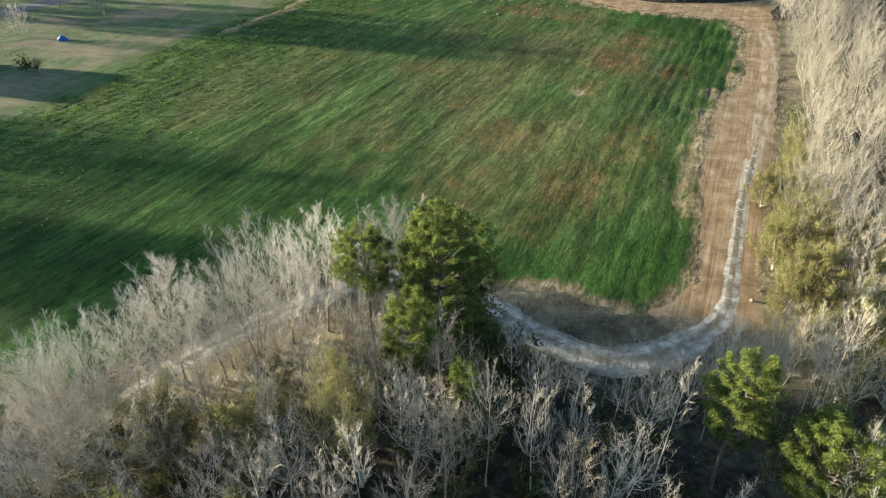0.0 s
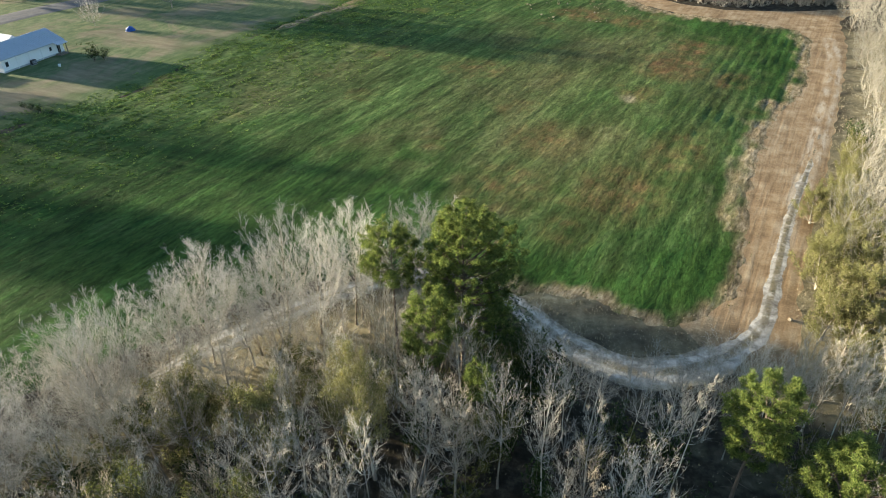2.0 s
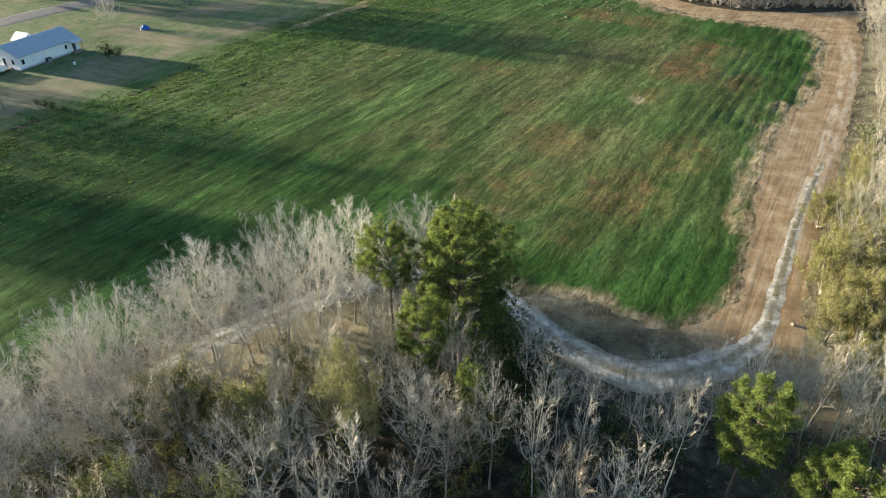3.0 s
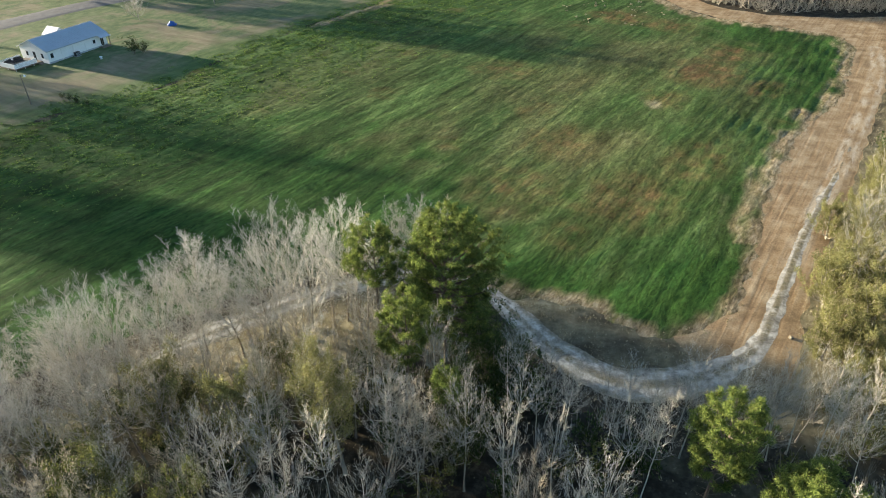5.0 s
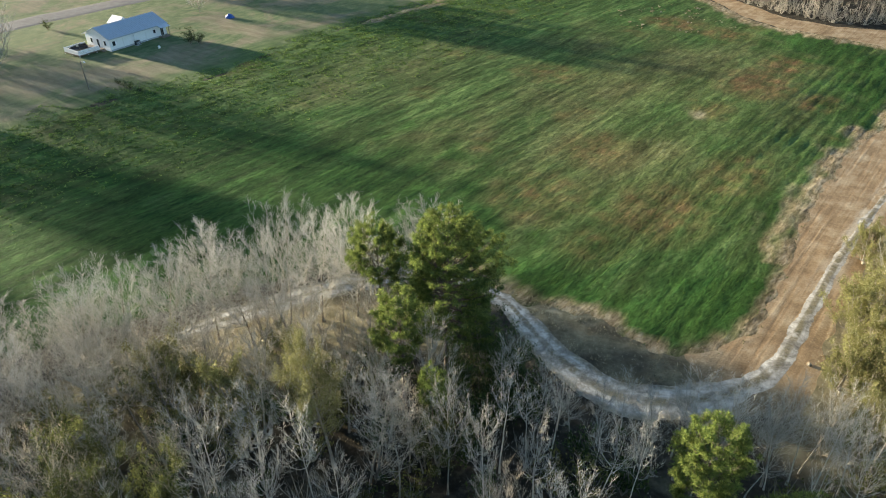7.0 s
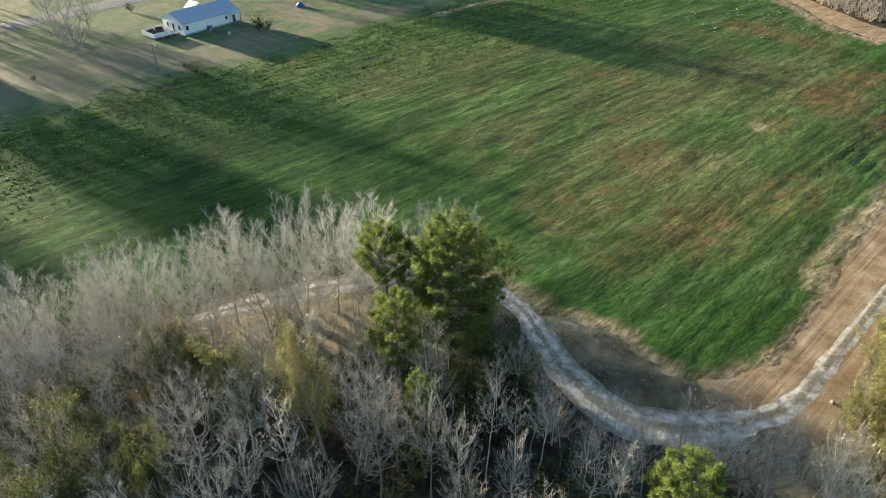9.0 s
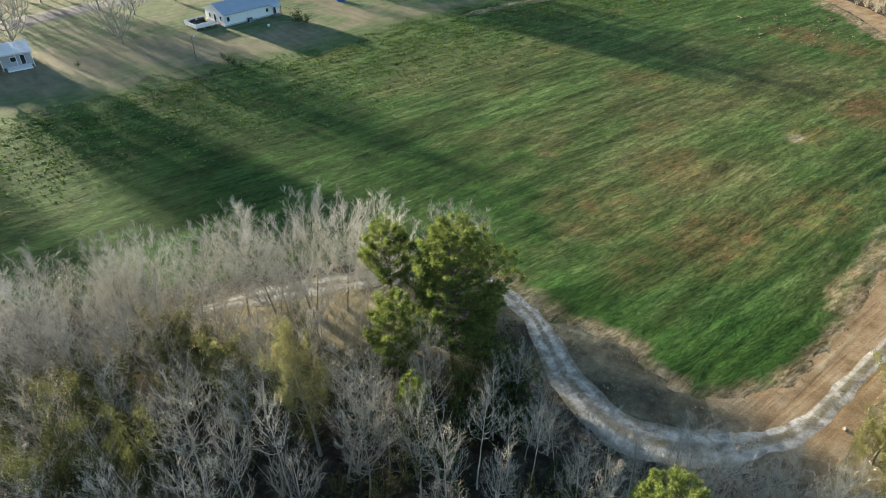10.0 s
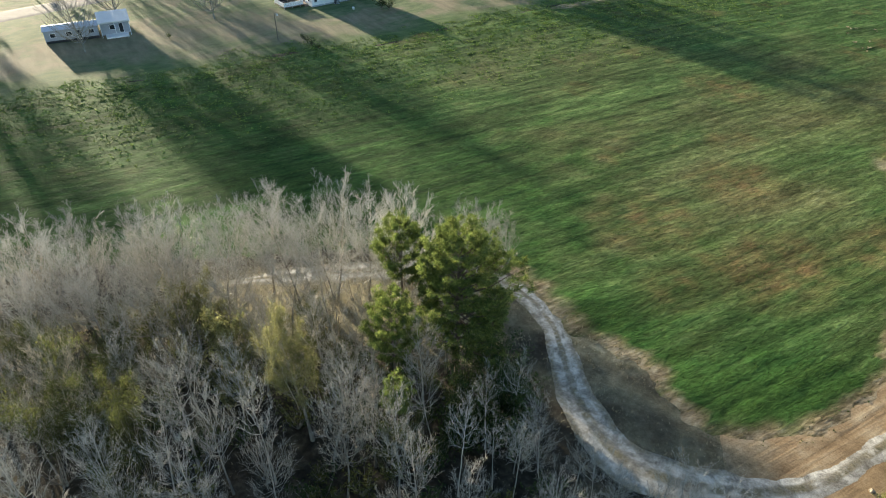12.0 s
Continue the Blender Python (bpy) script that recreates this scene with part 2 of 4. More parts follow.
ROOF_WHITE = paint_material("pale_roof_edge", (0.75, 0.75, 0.74), 0.5, 0, 0.15)
GLASS = paint_material("dark_glass", (0.03, 0.035, 0.04), 0.12, 0, 0.0)
BLUE = paint_material("blue_tarp", (0.02, 0.10, 0.38), 0.45, 0, 0.2)
WOOD = paint_material("weathered_wood", (0.22, 0.18, 0.14), 0.8, 0, 0.4)
GREY_SIDING = paint_material("grey_siding", (0.42, 0.45, 0.50), 0.6, 0, 0.3)
DARK_THING = paint_material("dark_plastic", (0.03, 0.03, 0.033), 0.5, 0, 0.2)


# ---- mesh helpers ----
class Buf:
    """Vertices and faces that grow."""

    def __init__(self):
        self.v, self.f, self.slot, self.slots = [], [], 0, []

    def face(self, *f):
        self.f.append(f)
        self.slots.append(self.slot)

    def tube(self, pts, radii, sides, tip=True):
        start = len(self.v)
        n = len(pts)
        for i, p in enumerate(pts):
            d = (pts[min(i + 1, n - 1)] - pts[max(i - 1, 0)]).normalized()
            a = d.orthogonal().normalized()
            c = d.cross(a)
            if i == n - 1 and tip:
                self.v.append(tuple(p))
                break
            for k in range(sides):
                w = 2 * math.pi * k / sides
                self.v.append(tuple(p + (a * math.cos(w) + c * math.sin(w)) * radii[i]))
        for i in range(n - 1):
            r0, r1 = start + i * sides, start + (i + 1) * sides
            for k in range(sides):
                j = (k + 1) % sides
                if i == n - 2 and tip:
                    self.face(r0 + k, r0 + j, r1)
                else:
                    self.face(r0 + k, r0 + j, r1 + j, r1 + k)

    def blade(self, p, way, side, length, width):
        i = len(self.v)
        self.v += [tuple(p - side * width), tuple(p + side * width), tuple(p + way * length)]
        self.face(i, i + 1, i + 2)

    def leaf(self, p, way, side, length, width):
        i = len(self.v)
        self.v += [tuple(p), tuple(p + way * length * 0.5 + side * width), tuple(p + way * length), tuple(p + way * length * 0.5 - side * width)]
        self.face(i, i + 1, i + 2, i + 3)

    def mesh(self, name, material, smooth=False):
        me = bpy.data.meshes.new(name)
        me.from_pydata(self.v, [], self.f)
        for mat in material if isinstance(material, tuple) else (material,):
            me.materials.append(mat)
        me.polygons.foreach_set("material_index", self.slots)
        if smooth:
            me.polygons.foreach_set("use_smooth", [True] * len(me.polygons))
        me.update()
        return me


def part(name, shape, material, parent, label="", smooth=False):
    """One mesh object under a thing or under a part, from a bmesh or a Buf."""
    if isinstance(shape, Buf):
        me = shape.mesh(name, material, smooth)
    else:
        me = bpy.data.meshes.new(name)
        shape.to_mesh(me)
        shape.free()
        me.materials.append(material)
    ob = new(name, me)
    ob.parent = parent
    return tagged(ob, label)


def box_bm(x0, y0, z0, x1, y1, z1, bevel=0.0):
    bm = bmesh.new()
    bmesh.ops.create_cube(bm, size=1.0, matrix=Matrix.LocRotScale(((x0 + x1) / 2, (y0 + y1) / 2, (z0 + z1) / 2), None, (x1 - x0, y1 - y0, z1 - z0)))
    if bevel:
        bmesh.ops.bevel(bm, geom=bm.edges[:], offset=bevel, segments=2, affect="EDGES", profile=0.5)
    return bm


def rand_dir(rng, up=0.0):
    while True:
        d = Vector((rng.uniform(-1, 1), rng.uniform(-1, 1), rng.uniform(-1, 1)))
        if 0.05 < d.length < 1:
            d = d.normalized() + Vector((0, 0, up))
            return d.normalized()


# ---- plan of the land ----
FIELD = [(-4, 65.2), (-15, 61.8), (-24, 55.5), (-32, 48), (-42, 38), (-55, 25), (-72, 5), (-105, 18), (-97, 50), (-91, 64), (-80, 84), (-78, 97), (-74, 104), (-66, 110),
         (-62, 125), (-59, 137), (-51, 157), (-42, 174), (-30, 203), (-8, 222), (22, 214), (32, 197), (38, 184), (45, 177), (59, 171), (69, 166.5), (70.5, 158), (61, 132),
         (56, 122), (50, 114), (45, 104), (38, 86), (33, 69), (30, 62), (26, 58), (22, 56.2), (18.7, 57.3), (15, 59.8), (11, 60.6), (6.4, 60.6), (2, 62.8)]
HEADLAND = [(22.5, 56.4), (25.5, 58.6), (29, 62.5), (32.5, 74), (36, 87), (43, 104), (48, 114), (54, 124), (60, 139), (68, 158), (67, 164.5), (59, 171.5),
            (45, 177.5), (38.5, 185), (33, 197), (22, 214), (26, 217), (40, 197), (47, 187), (58, 181.5), (76, 182), (92, 186), (82, 174), (76.5, 155), (70.6, 140),
            (57.2, 109), (49.0, 90), (42.7, 77), (39.4, 69), (36.5, 62.7), (34.4, 55.6), (32.5, 51), (27, 49.5)]
TRACK = [(-60, 8), (-40, 29), (-30, 42), (-24.4, 48.3), (-21, 51.6), (-17.5, 55), (-13, 58.6), (-8, 61.6), (-2.6, 63), (1.4, 61.8), (4.8, 59.6), (7.8, 56.2), (10.8, 52.8),
         (14.5, 50), (18, 48.8), (22.6, 49.9), (26.8, 52.2), (29.8, 55), (31.7, 57.8), (35.7, 67), (40.1, 77.5), (45.6, 88.7), (50.2, 98.2), (54.9, 108.0), (63.8, 128), (70.5, 145), (74, 158)]
YARD = [(-72, 5), (-105, 18), (-97, 50), (-91, 64), (-80, 84), (-78, 97), (-74, 104), (-66, 110), (-62, 125), (-59, 137), (-51, 157), (-42, 174), (-30, 203), (-8, 222),
        (-20, 300), (-200, 300), (-200, -40), (-72, -40)]
PAVED = [(-158, -20), (-150, 40), (-144, 77), (-138, 112), (-129, 140), (-117, 164), (-95, 200), (-70, 240), (-50, 300)]


def seg_distance(x, y, line, closed):
    """Distance from points to a line of points, and how far along the nearest place is."""
    best = np.full(x.shape, 1e9)
    where = np.zeros(x.shape)
    n = len(line)
    for i in range(n if closed else n - 1):
        (ax, ay), (bx, by) = line[i], line[(i + 1) % n]
        dx, dy = bx - ax, by - ay
        t = np.clip(((x - ax) * dx + (y - ay) * dy) / (dx * dx + dy * dy), 0, 1)
        d = np.hypot(x - ax - t * dx, y - ay - t * dy)
        near = d < best
        best = np.where(near, d, best)
        where = np.where(near, i + t, where)
    return best, where


def inside(x, y, poly):
    r = np.zeros(x.shape, bool)
    n = len(poly)
    for i in range(n):
        (ax, ay), (bx, by) = poly[i], poly[(i + 1) % n]
        cross = (ay > y) != (by > y)
        r ^= cross & (x < (bx - ax) * (y - ay) / (by - ay + 1e-12) + ax)
    return r


def poly_depth(x, y, poly):
    d, _ = seg_distance(x, y, poly, True)
    return np.where(inside(x, y, poly), d, -d)


def smooth_noise(x, y, size, seed=0):
    """A soft random field, about -1 to 1."""
    rng = np.random.RandomState(seed)
    total = np.zeros(x.shape)
    for k in range(9):
        a, ph = rng.uniform(0, 6.283, 2)
        s = size * rng.uniform(0.6, 1.7)
        total += np.sin((x * np.cos(a) + y * np.sin(a)) * 6.283 / s + ph + 1.3 * np.sin((x * np.sin(a) - y * np.cos(a)) * 4.0 / s + 2 * ph))
    return total / 4.0


def land(x, y):
    """The height of the ground: nearly flat, with soft swells."""
    return 0.10 * smooth_noise(x, y, 45, 3) * np.clip(1.5 - np.hypot(x, y - 90) / 400, 0, 1)


def sheet(name, xs, ys, height, keep, material, values=()):
    """A sheet over a grid, of the cells that keep touches."""
    x, y = np.meshgrid(xs, ys)
    z = height(x, y)
    k = keep(x, y)
    ny, nx = x.shape
    cell = k[:-1, :-1] | k[1:, :-1] | k[:-1, 1:] | k[1:, 1:]
    idx = np.arange(nx * ny).reshape(ny, nx)
    faces = np.stack([idx[:-1, :-1][cell], idx[:-1, 1:][cell], idx[1:, 1:][cell], idx[1:, :-1][cell]], 1)
    used, inv = np.unique(faces, return_inverse=True)
    verts = np.stack([x.ravel(), y.ravel(), z.ravel()], 1)[used]
    me = bpy.data.meshes.new(name)
    me.from_pydata(verts.tolist(), [], inv.reshape(-1, 4).tolist())
    for key, f in values:
        a = me.attributes.new(key, "FLOAT", "POINT")
        a.data.foreach_set("value", f(x, y).ravel()[used].astype(np.float32))
    me.materials.append(material)
    me.polygons.foreach_set("use_smooth", [True] * len(me.polygons))
    me.update()
    return new(name, me)


def stepped(lo, hi, step, reach):
    far = [step * 2]
    while sum(far) < reach:
        far.append(far[-1] * 1.5)
    far = np.cumsum(far)
    return np.concatenate([lo - far[::-1], np.arange(lo, hi + step, step), hi + step + far])


def dry_land(x, y):
    """Where pale dry grass covers the ground."""
    d, _ = seg_distance(x, y, [(36, 50), (40, 62), (48, 79), (57, 96), (64, 108), (76, 138), (84, 160)], False)
    e, _ = seg_distance(x, y, [(-1, 64.5), (4, 61.5), (9, 59.5), (14, 60)], False)
    f, _ = seg_distance(x, y, [(-28, 37), (-22, 43), (-16, 48.5), (-9, 53.5), (-4, 55)], False)
    g, _ = seg_distance(x, y, [(10, 56), (16, 54.5), (24, 53)], False)
    h, _ = seg_distance(x, y, [(26, 58), (33, 69), (38, 86), (45, 104), (56, 122), (66, 146)], False)
    v = np.maximum(np.maximum(1.3 - d / 6, 1.3 - e / 2.0), np.maximum(1.2 - f / 7, np.maximum(0.55 - g / 9, 1.2 - h / 5)))
    return np.clip(v + 0.35 * smooth_noise(x, y, 6, 131), 0, 0.95)


tagged(sheet("ground", stepped(-170, 120, 1.6, 2600), stepped(-30, 240, 1.6, 2600), land, lambda x, y: x > -1e9, GROUND, (("dry", dry_land),)), "brown leaf litter, darkened for canopy shade, and dry grass over flat land", "ground", kind="structure")


def edge_lift(depth, x, y, lift, wobble, seed, soft=1.2):
    d = depth + wobble * smooth_noise(x, y, 5.5, seed) + 0.15 * wobble * smooth_noise(x, y, 2.2, seed + 1)
    return np.clip(d / soft, -1.0, 1.0) * lift


def field_height(x, y):
    u = x * 0.91 - y * 0.415
    ridges = 0.036 * np.sin(u * 6.283 / 1.95 + 0.9 * smooth_noise(x, y, 40, 8)) * (1 + 0.6 * smooth_noise(x, y, 11, 9)) * (0.6 + 1.2 * np.clip((u + 22) / 14, 0, 1) * np.clip((y - 84) / 26, 0, 1))
    ridges = ridges * np.clip(poly_depth(x, y, FIELD) / 3, 0, 1)
    return land(x, y) + 0.03 + edge_lift(poly_depth(x, y, FIELD) + 1.6 * (x < -50) * smooth_noise(x, y, 13, 12), x, y, 0.07, 0.35, 11) + ridges + 0.03 * smooth_noise(x, y, 3.0, 21)


def lush(x, y):
    """Where the crop stands thick and bright."""
    d, _ = seg_distance(x, y, [(7, 63), (20, 60), (28, 68)], False)
    e, _ = seg_distance(x, y, [(70, 160), (58, 130), (62, 150), (50, 168)], False)
    f, _ = seg_distance(x, y, [(-22, 82), (-40, 85), (-62, 70), (-85, 50), (-60, 35), (-30, 66), (-14, 74)], False)
    v = np.maximum(np.maximum(1 - d / 8.5, 1 - e / 16), 0.8 * (1 - f / 26))
    return np.clip(v * 1.2 + 0.35 * smooth_noise(x, y, 9, 31), 0, 0.85)


def bare(x, y):
    """Dry strip and the worn pale spot."""
    d, _ = seg_distance(x, y, [(36, 84), (42, 97), (51, 114)], False)
    e = np.hypot((x - 25.5), (y - 119) * 0.6)
    return np.clip(np.maximum(0.55 - d / 5.5, 1.3 - e / 1.3) + 0.5 * smooth_noise(x * 0.91 - y * 0.415, (x * 0.415 + y * 0.91) * 0.3, 2.5, 41), 0, 0.7)


def worn(x, y):
    """How thin the crop stands: most in the middle of the field."""
    d, _ = seg_distance(x, y, [(-20, 118), (5, 100), (20, 140), (40, 158)], False)
    return np.clip(1.15 - d / 38 + 0.3 * smooth_noise(x, y, 17, 45), 0.12, 1.0)


def margin(x, y):
    """Soil and dry stubble along the field's edge by the dirt road and the track."""
    d, _ = seg_distance(x, y, FIELD[16:41] + FIELD[:1], False)
    far = np.clip((y - 165) / 15, 0, 1)
    return np.clip(1.25 - d / (1.6 + 1.3 * (y > 75)) + 0.55 * smooth_noise(x * 0.91 - y * 0.415, (x * 0.415 + y * 0.91) * 0.35, 3.0, 47) + 0.2 * far, 0, 0.95)


def russet(x, y):
    """Red-brown thin places in the crop."""
    v = np.zeros(x.shape)
    for cx, cy, a, b, k in [(36.5, 137, 7, 9, 0.55), (43.5, 150, 5, 8, 0.55), (46.3, 129.5, 3.5, 5, 0.65), (10.6, 101, 6, 7, 0.35), (22, 175, 8, 6, 0.5), (32.7, 169, 7, 5, 0.45), (-2, 133, 7, 6, 0.3), (28, 121, 4, 5, 0.3), (20, 84, 7, 9, 0.38), (30, 97, 5, 10, 0.3), (4, 84, 7, 8, 0.32), (12, 73, 4, 5, 0.25)]:
        u, w = (x - cx) * 0.91 - (y - cy) * 0.415, (x - cx) * 0.415 + (y - cy) * 0.91
        v = np.maximum(v, k * np.clip(1.6 - np.hypot(u / a, w / b) * 1.3, 0, 1))
    return np.clip(v * (1 + 0.7 * smooth_noise(x, y, 5, 48)), 0, 0.9)


def sand_rut(x, y):
    """Pale sand left in the two wheel ruts of the dirt road."""
    d, w = seg_distance(x, y, TRACK, False)
    return np.clip((w - 19) / 1.5, 0, 1) * np.clip(1.3 * np.exp(-((d - 0.8) / 0.5) ** 2) * (0.8 + 0.5 * smooth_noise(x, y, 9, 73)), 0, 0.9)


def worn_end(x, y):
    """Where the dirt road passes into trodden dry turf near the track's bend."""
    return np.clip((57.5 - y + 0.35 * (27 - x)) / 5 + 0.5 * smooth_noise(x, y, 5, 49), 0, 0.95)


tagged(sheet("crop_field", np.arange(-110, 75, 0.7), np.arange(0, 226, 0.7), field_height, lambda x, y: poly_depth(x, y, FIELD) > -2.5, CROP, (("lush", lush), ("bare", bare), ("worn", worn), ("margin", margin), ("russet", russet))),
       "green winter crop with brown patches and sowing rows", "field", kind="structure")
tagged(sheet("dirt_road", np.arange(0, 98, 0.5), np.arange(42, 222, 0.5),
             lambda x, y: land(x, y) + 0.005 + edge_lift(poly_depth(x, y, HEADLAND), x, y, 0.04, 0.3, 51),
             lambda x, y: poly_depth(x, y, HEADLAND) > -2, DIRT, (("turf", worn_end), ("rut", sand_rut))), "bare brown dirt road with wheel ruts beside the field", "dirt road", kind="structure")


def track_half(where):
    return np.interp(where, [0, 1, 2, 3.2, 5, 8, 10, 12, 14, 16, 18, 20, 21.5, 23, 26], [-1.5, -1.2, -0.6, 1.2, 1.3, 0.95, 0.85, 1.3, 1.75, 1.6, 1.2, 1.05, 0.85, 0.5, -0.5])


def track_height(x, y):
    d, w = seg_distance(x, y, TRACK, False)
    half = track_half(w)
    rut = -0.018 * np.exp(-((d - 0.55 * half) / 0.25) ** 2)
    fade = 0.55 * np.clip((w - 20) / 3, 0, 1) * (0.5 + smooth_noise(x, y, 9, 71))
    return land(x, y) + 0.03 + edge_lift(half - d - fade + 0.05 * smooth_noise(x, y, 3.4, 66), x, y, 0.045, 0.1, 61, 0.6) + rut


tagged(sheet("sand_track", np.arange(-62, 82, 0.4), np.arange(5, 174, 0.4), track_height, lambda x, y: seg_distance(x, y, TRACK, False)[0] < 3.4, SAND,
             (("across", lambda x, y: np.clip(seg_distance(x, y, TRACK, False)[0] / np.maximum(0.5, track_half(seg_distance(x, y, TRACK, False)[1])), 0, 1)),)),
       "pale sandy farm track with two worn ruts", "track", kind="structure")
def yard_soil(x, y):
    d, _ = seg_distance(x, y, [(-84, 149), (-66, 141), (-62, 148)], False)
    e, _ = seg_distance(x, y, [(-62, 150), (-59, 157)], False)
    f, _ = seg_distance(x, y, [(-128, 30), (-112, 60), (-100, 96), (-92, 108), (-80, 112)], False)
    return np.clip(np.maximum(np.maximum(1 - d / 5, 1 - e / 5), 1.1 - f / 12) - 0.15 + 0.4 * smooth_noise(x, y, 7, 95), 0, 0.75)


def spread(x, y):
    """Crop and weeds that have spread over the lawn's edge."""
    return np.clip(1.25 - poly_depth(x, y, YARD) / 7 + 0.7 * smooth_noise(x, y, 8, 97), 0, 0.7)


tagged(sheet("lawn", np.arange(-200, -4, 1.4), np.arange(-40, 301, 1.4), lambda x, y: land(x, y) + edge_lift(poly_depth(x, y, YARD), x, y, 0.03, 1.0, 81), lambda x, y: poly_depth(x, y, YARD) > -3, LAWN, (("soil", yard_soil), ("spread", spread))),
       "patchy winter lawn with tan bare soil", "lawn", kind="structure")
tagged(sheet("paved_road", np.arange(-165, -40, 0.8), np.arange(-22, 302, 0.8), lambda x, y: land(x, y) + 0.05 + edge_lift(3.9 - seg_distance(x, y, PAVED, False)[0], x, y, 0.06, 0.1, 91, 0.8),
             lambda x, y: seg_distance(x, y, PAVED, False)[0] < 5, ASPHALT), "grey asphalt country road", "road", kind="structure")


# ---- trees ----
def curve_points(start, way, length, n, bend, rng, wander=0.12):
    pts, d, p = [start.copy()], way.copy(), start.copy()
    for _ in range(n):
        d = (d + bend / n + rand_dir(rng) * wander).normalized()
        p = p + d * (length / n)
        pts.append(p.copy())
    return pts


def sideways(d, rng):
    """A random direction square to d."""
    while True:
        c = d.cross(rand_dir(rng))
        if c.length > 0.2:
            return c.normalized()


def bare_tree(name, seed, height, spread, first, limbs, twigs, bark, twig_mat, label, group, up=0.9, stems=1, bud=None, bud_n=0, twig_r=0.009, side=6, rise=0.25, limb_mat=None, stout=1.0, sub=3, bud_size=0.15):
    """A leafless tree: limbs that rise from the trunk to an uneven domed crown, side branches that follow them, and fine twigs that fork; with opening leaves where bud is given."""
    rng = random.Random(seed)
    root = tagged(new(name), label, "tree", group)
    trunk, branch, leaves = Buf(), Buf(), Buf()
    top = Vector((0, 0, 1))
    sites = []
    lobe = rng.uniform(0, 6.283)
    for s in range(stems):
        lean = rand_dir(rng) * (0.07 if stems == 1 else 0.26)
        base = Vector((rng.uniform(-0.3, 0.3), rng.uniform(-0.3, 0.3), -0.15)) if stems > 1 else Vector((0, 0, -0.15))
        h = height * (1 if s == 0 else rng.uniform(0.78, 0.97))
        tp = curve_points(base, (top + Vector((lean.x, lean.y, 0))).normalized(), h * 0.94, 9, Vector((0, 0, 0.4)), rng, 0.07)
        r0 = (0.010 * height + 0.03) * stout
        tr = [r0 * (1 - 0.94 * i / 9) + (0.05 if i == 0 else 0) for i in range(10)]
        trunk.tube(tp, tr, 6)
        count = max(4, limbs // stems)
        deep = h * (1 - first) * 0.5
        for i in range(count):
            # the tip lies near the crown's lobed outline
            c = 1 - 1.5 * (i + rng.random()) / count
            az = i * 2.4 + rng.uniform(-0.5, 0.5)
            ring = math.sqrt(max(0.0, 1 - c * c))
            k = rng.uniform(0.74, 1.04) * (1 + 0.14 * math.sin(3 * az + lobe + 2 * c))
            tip = Vector((math.cos(az) * ring * spread * k, math.sin(az) * ring * spread * k, h * first + deep + c * deep * k)) + Vector((tp[6].x, tp[6].y, 0))
            f = (tip.z - ring * spread * k * up * rng.uniform(0.9, 1.3) - 0.3) / h
            f = min(max(f, first * 0.7), 0.92)
            q = min(int(f * 9), 8)
            p = tp[q].lerp(tp[q + 1], f * 9 - q)
            span = tip - p
            length = span.length
            lp = []
            for t in (0, 0.25, 0.5, 0.75, 1.0):
                w = p + span * t
                w.z -= span.z * 0.26 * math.sin(math.pi * t) * (0.3 + ring * 0.7)
                lp.append(w + (rand_dir(rng) * 0.04 * length if 0 < t < 1 else Vector()))
            lr = min(tr[q] * 0.62, (0.018 + 0.010 * length) * stout)
            lrs = [lr, lr * 0.8, lr * 0.6, lr * 0.4, 0.006]
            branch.tube(lp, lrs, 4)
            for j in range(side):
                t = (0.22 + 0.76 * (j + rng.random()) / side) * 4
                q = min(int(t), 3)
                start = lp[q].lerp(lp[q + 1], t - q)
                d = (lp[q + 1] - lp[q]).normalized()
                way = (d * 0.78 + sideways(d, rng) * rng.uniform(0.45, 0.8) + top * rise).normalized()
                size = (0.3 + 0.27 * length) * (1.2 - 0.16 * t) * rng.uniform(0.7, 1.15)
                sp = curve_points(start, way, size, 2, top * (0.2 + rise), rng, 0.10)
                branch.tube(sp, [lrs[q] * 0.5, lrs[q] * 0.33, 0.005], 3)
                sites.append(sp)
            sites.append(lp[2:])
        sites.append(tp[7:])
    branch.slot = 1
    per = max(1, round(twigs / len(sites)))
    for sp in sites:
        for i in range(per):
            t = (0.15 + 0.85 * (i + rng.random()) / per) * 2
            q = min(int(t), 1)
            p = sp[q].lerp(sp[q + 1], t - q)
            d = (sp[q + 1] - sp[q]).normalized()
            d = (d * 0.8 + sideways(d, rng) * rng.uniform(0.3, 0.75) + top * rise * 0.7).normalized()
            length = rng.uniform(0.4, 0.95) * (0.4 + height / 26)
            branch.tube([p, p + d * length], [twig_r, 0.001], 3)
            for _ in range(sub):
                w = (d * 0.75 + sideways(d, rng) * rng.uniform(0.4, 0.75) + top * rise * 0.4).normalized()
                branch.blade(p + d * length * rng.uniform(0.2, 0.85), w, sideways(w, rng), length * rng.uniform(0.3, 0.6), twig_r * 0.7)
            if bud:
                for _ in range(bud_n):
                    w = rand_dir(rng, 0.2)
                    leaves.blade(p + d * length * rng.uniform(0.0, 1.05) + rand_dir(rng) * rng.uniform(0.0, 0.4), w, sideways(w, rng), rng.uniform(0.7, 1.3) * bud_size, bud_size * 0.36)
    part("trunk", trunk, bark, root, "", True)
    part("crown", branch, (limb_mat or bark, twig_mat), root)
    if bud:
        part("foliage", leaves, bud, root, "young yellow-green leaves")
    return root


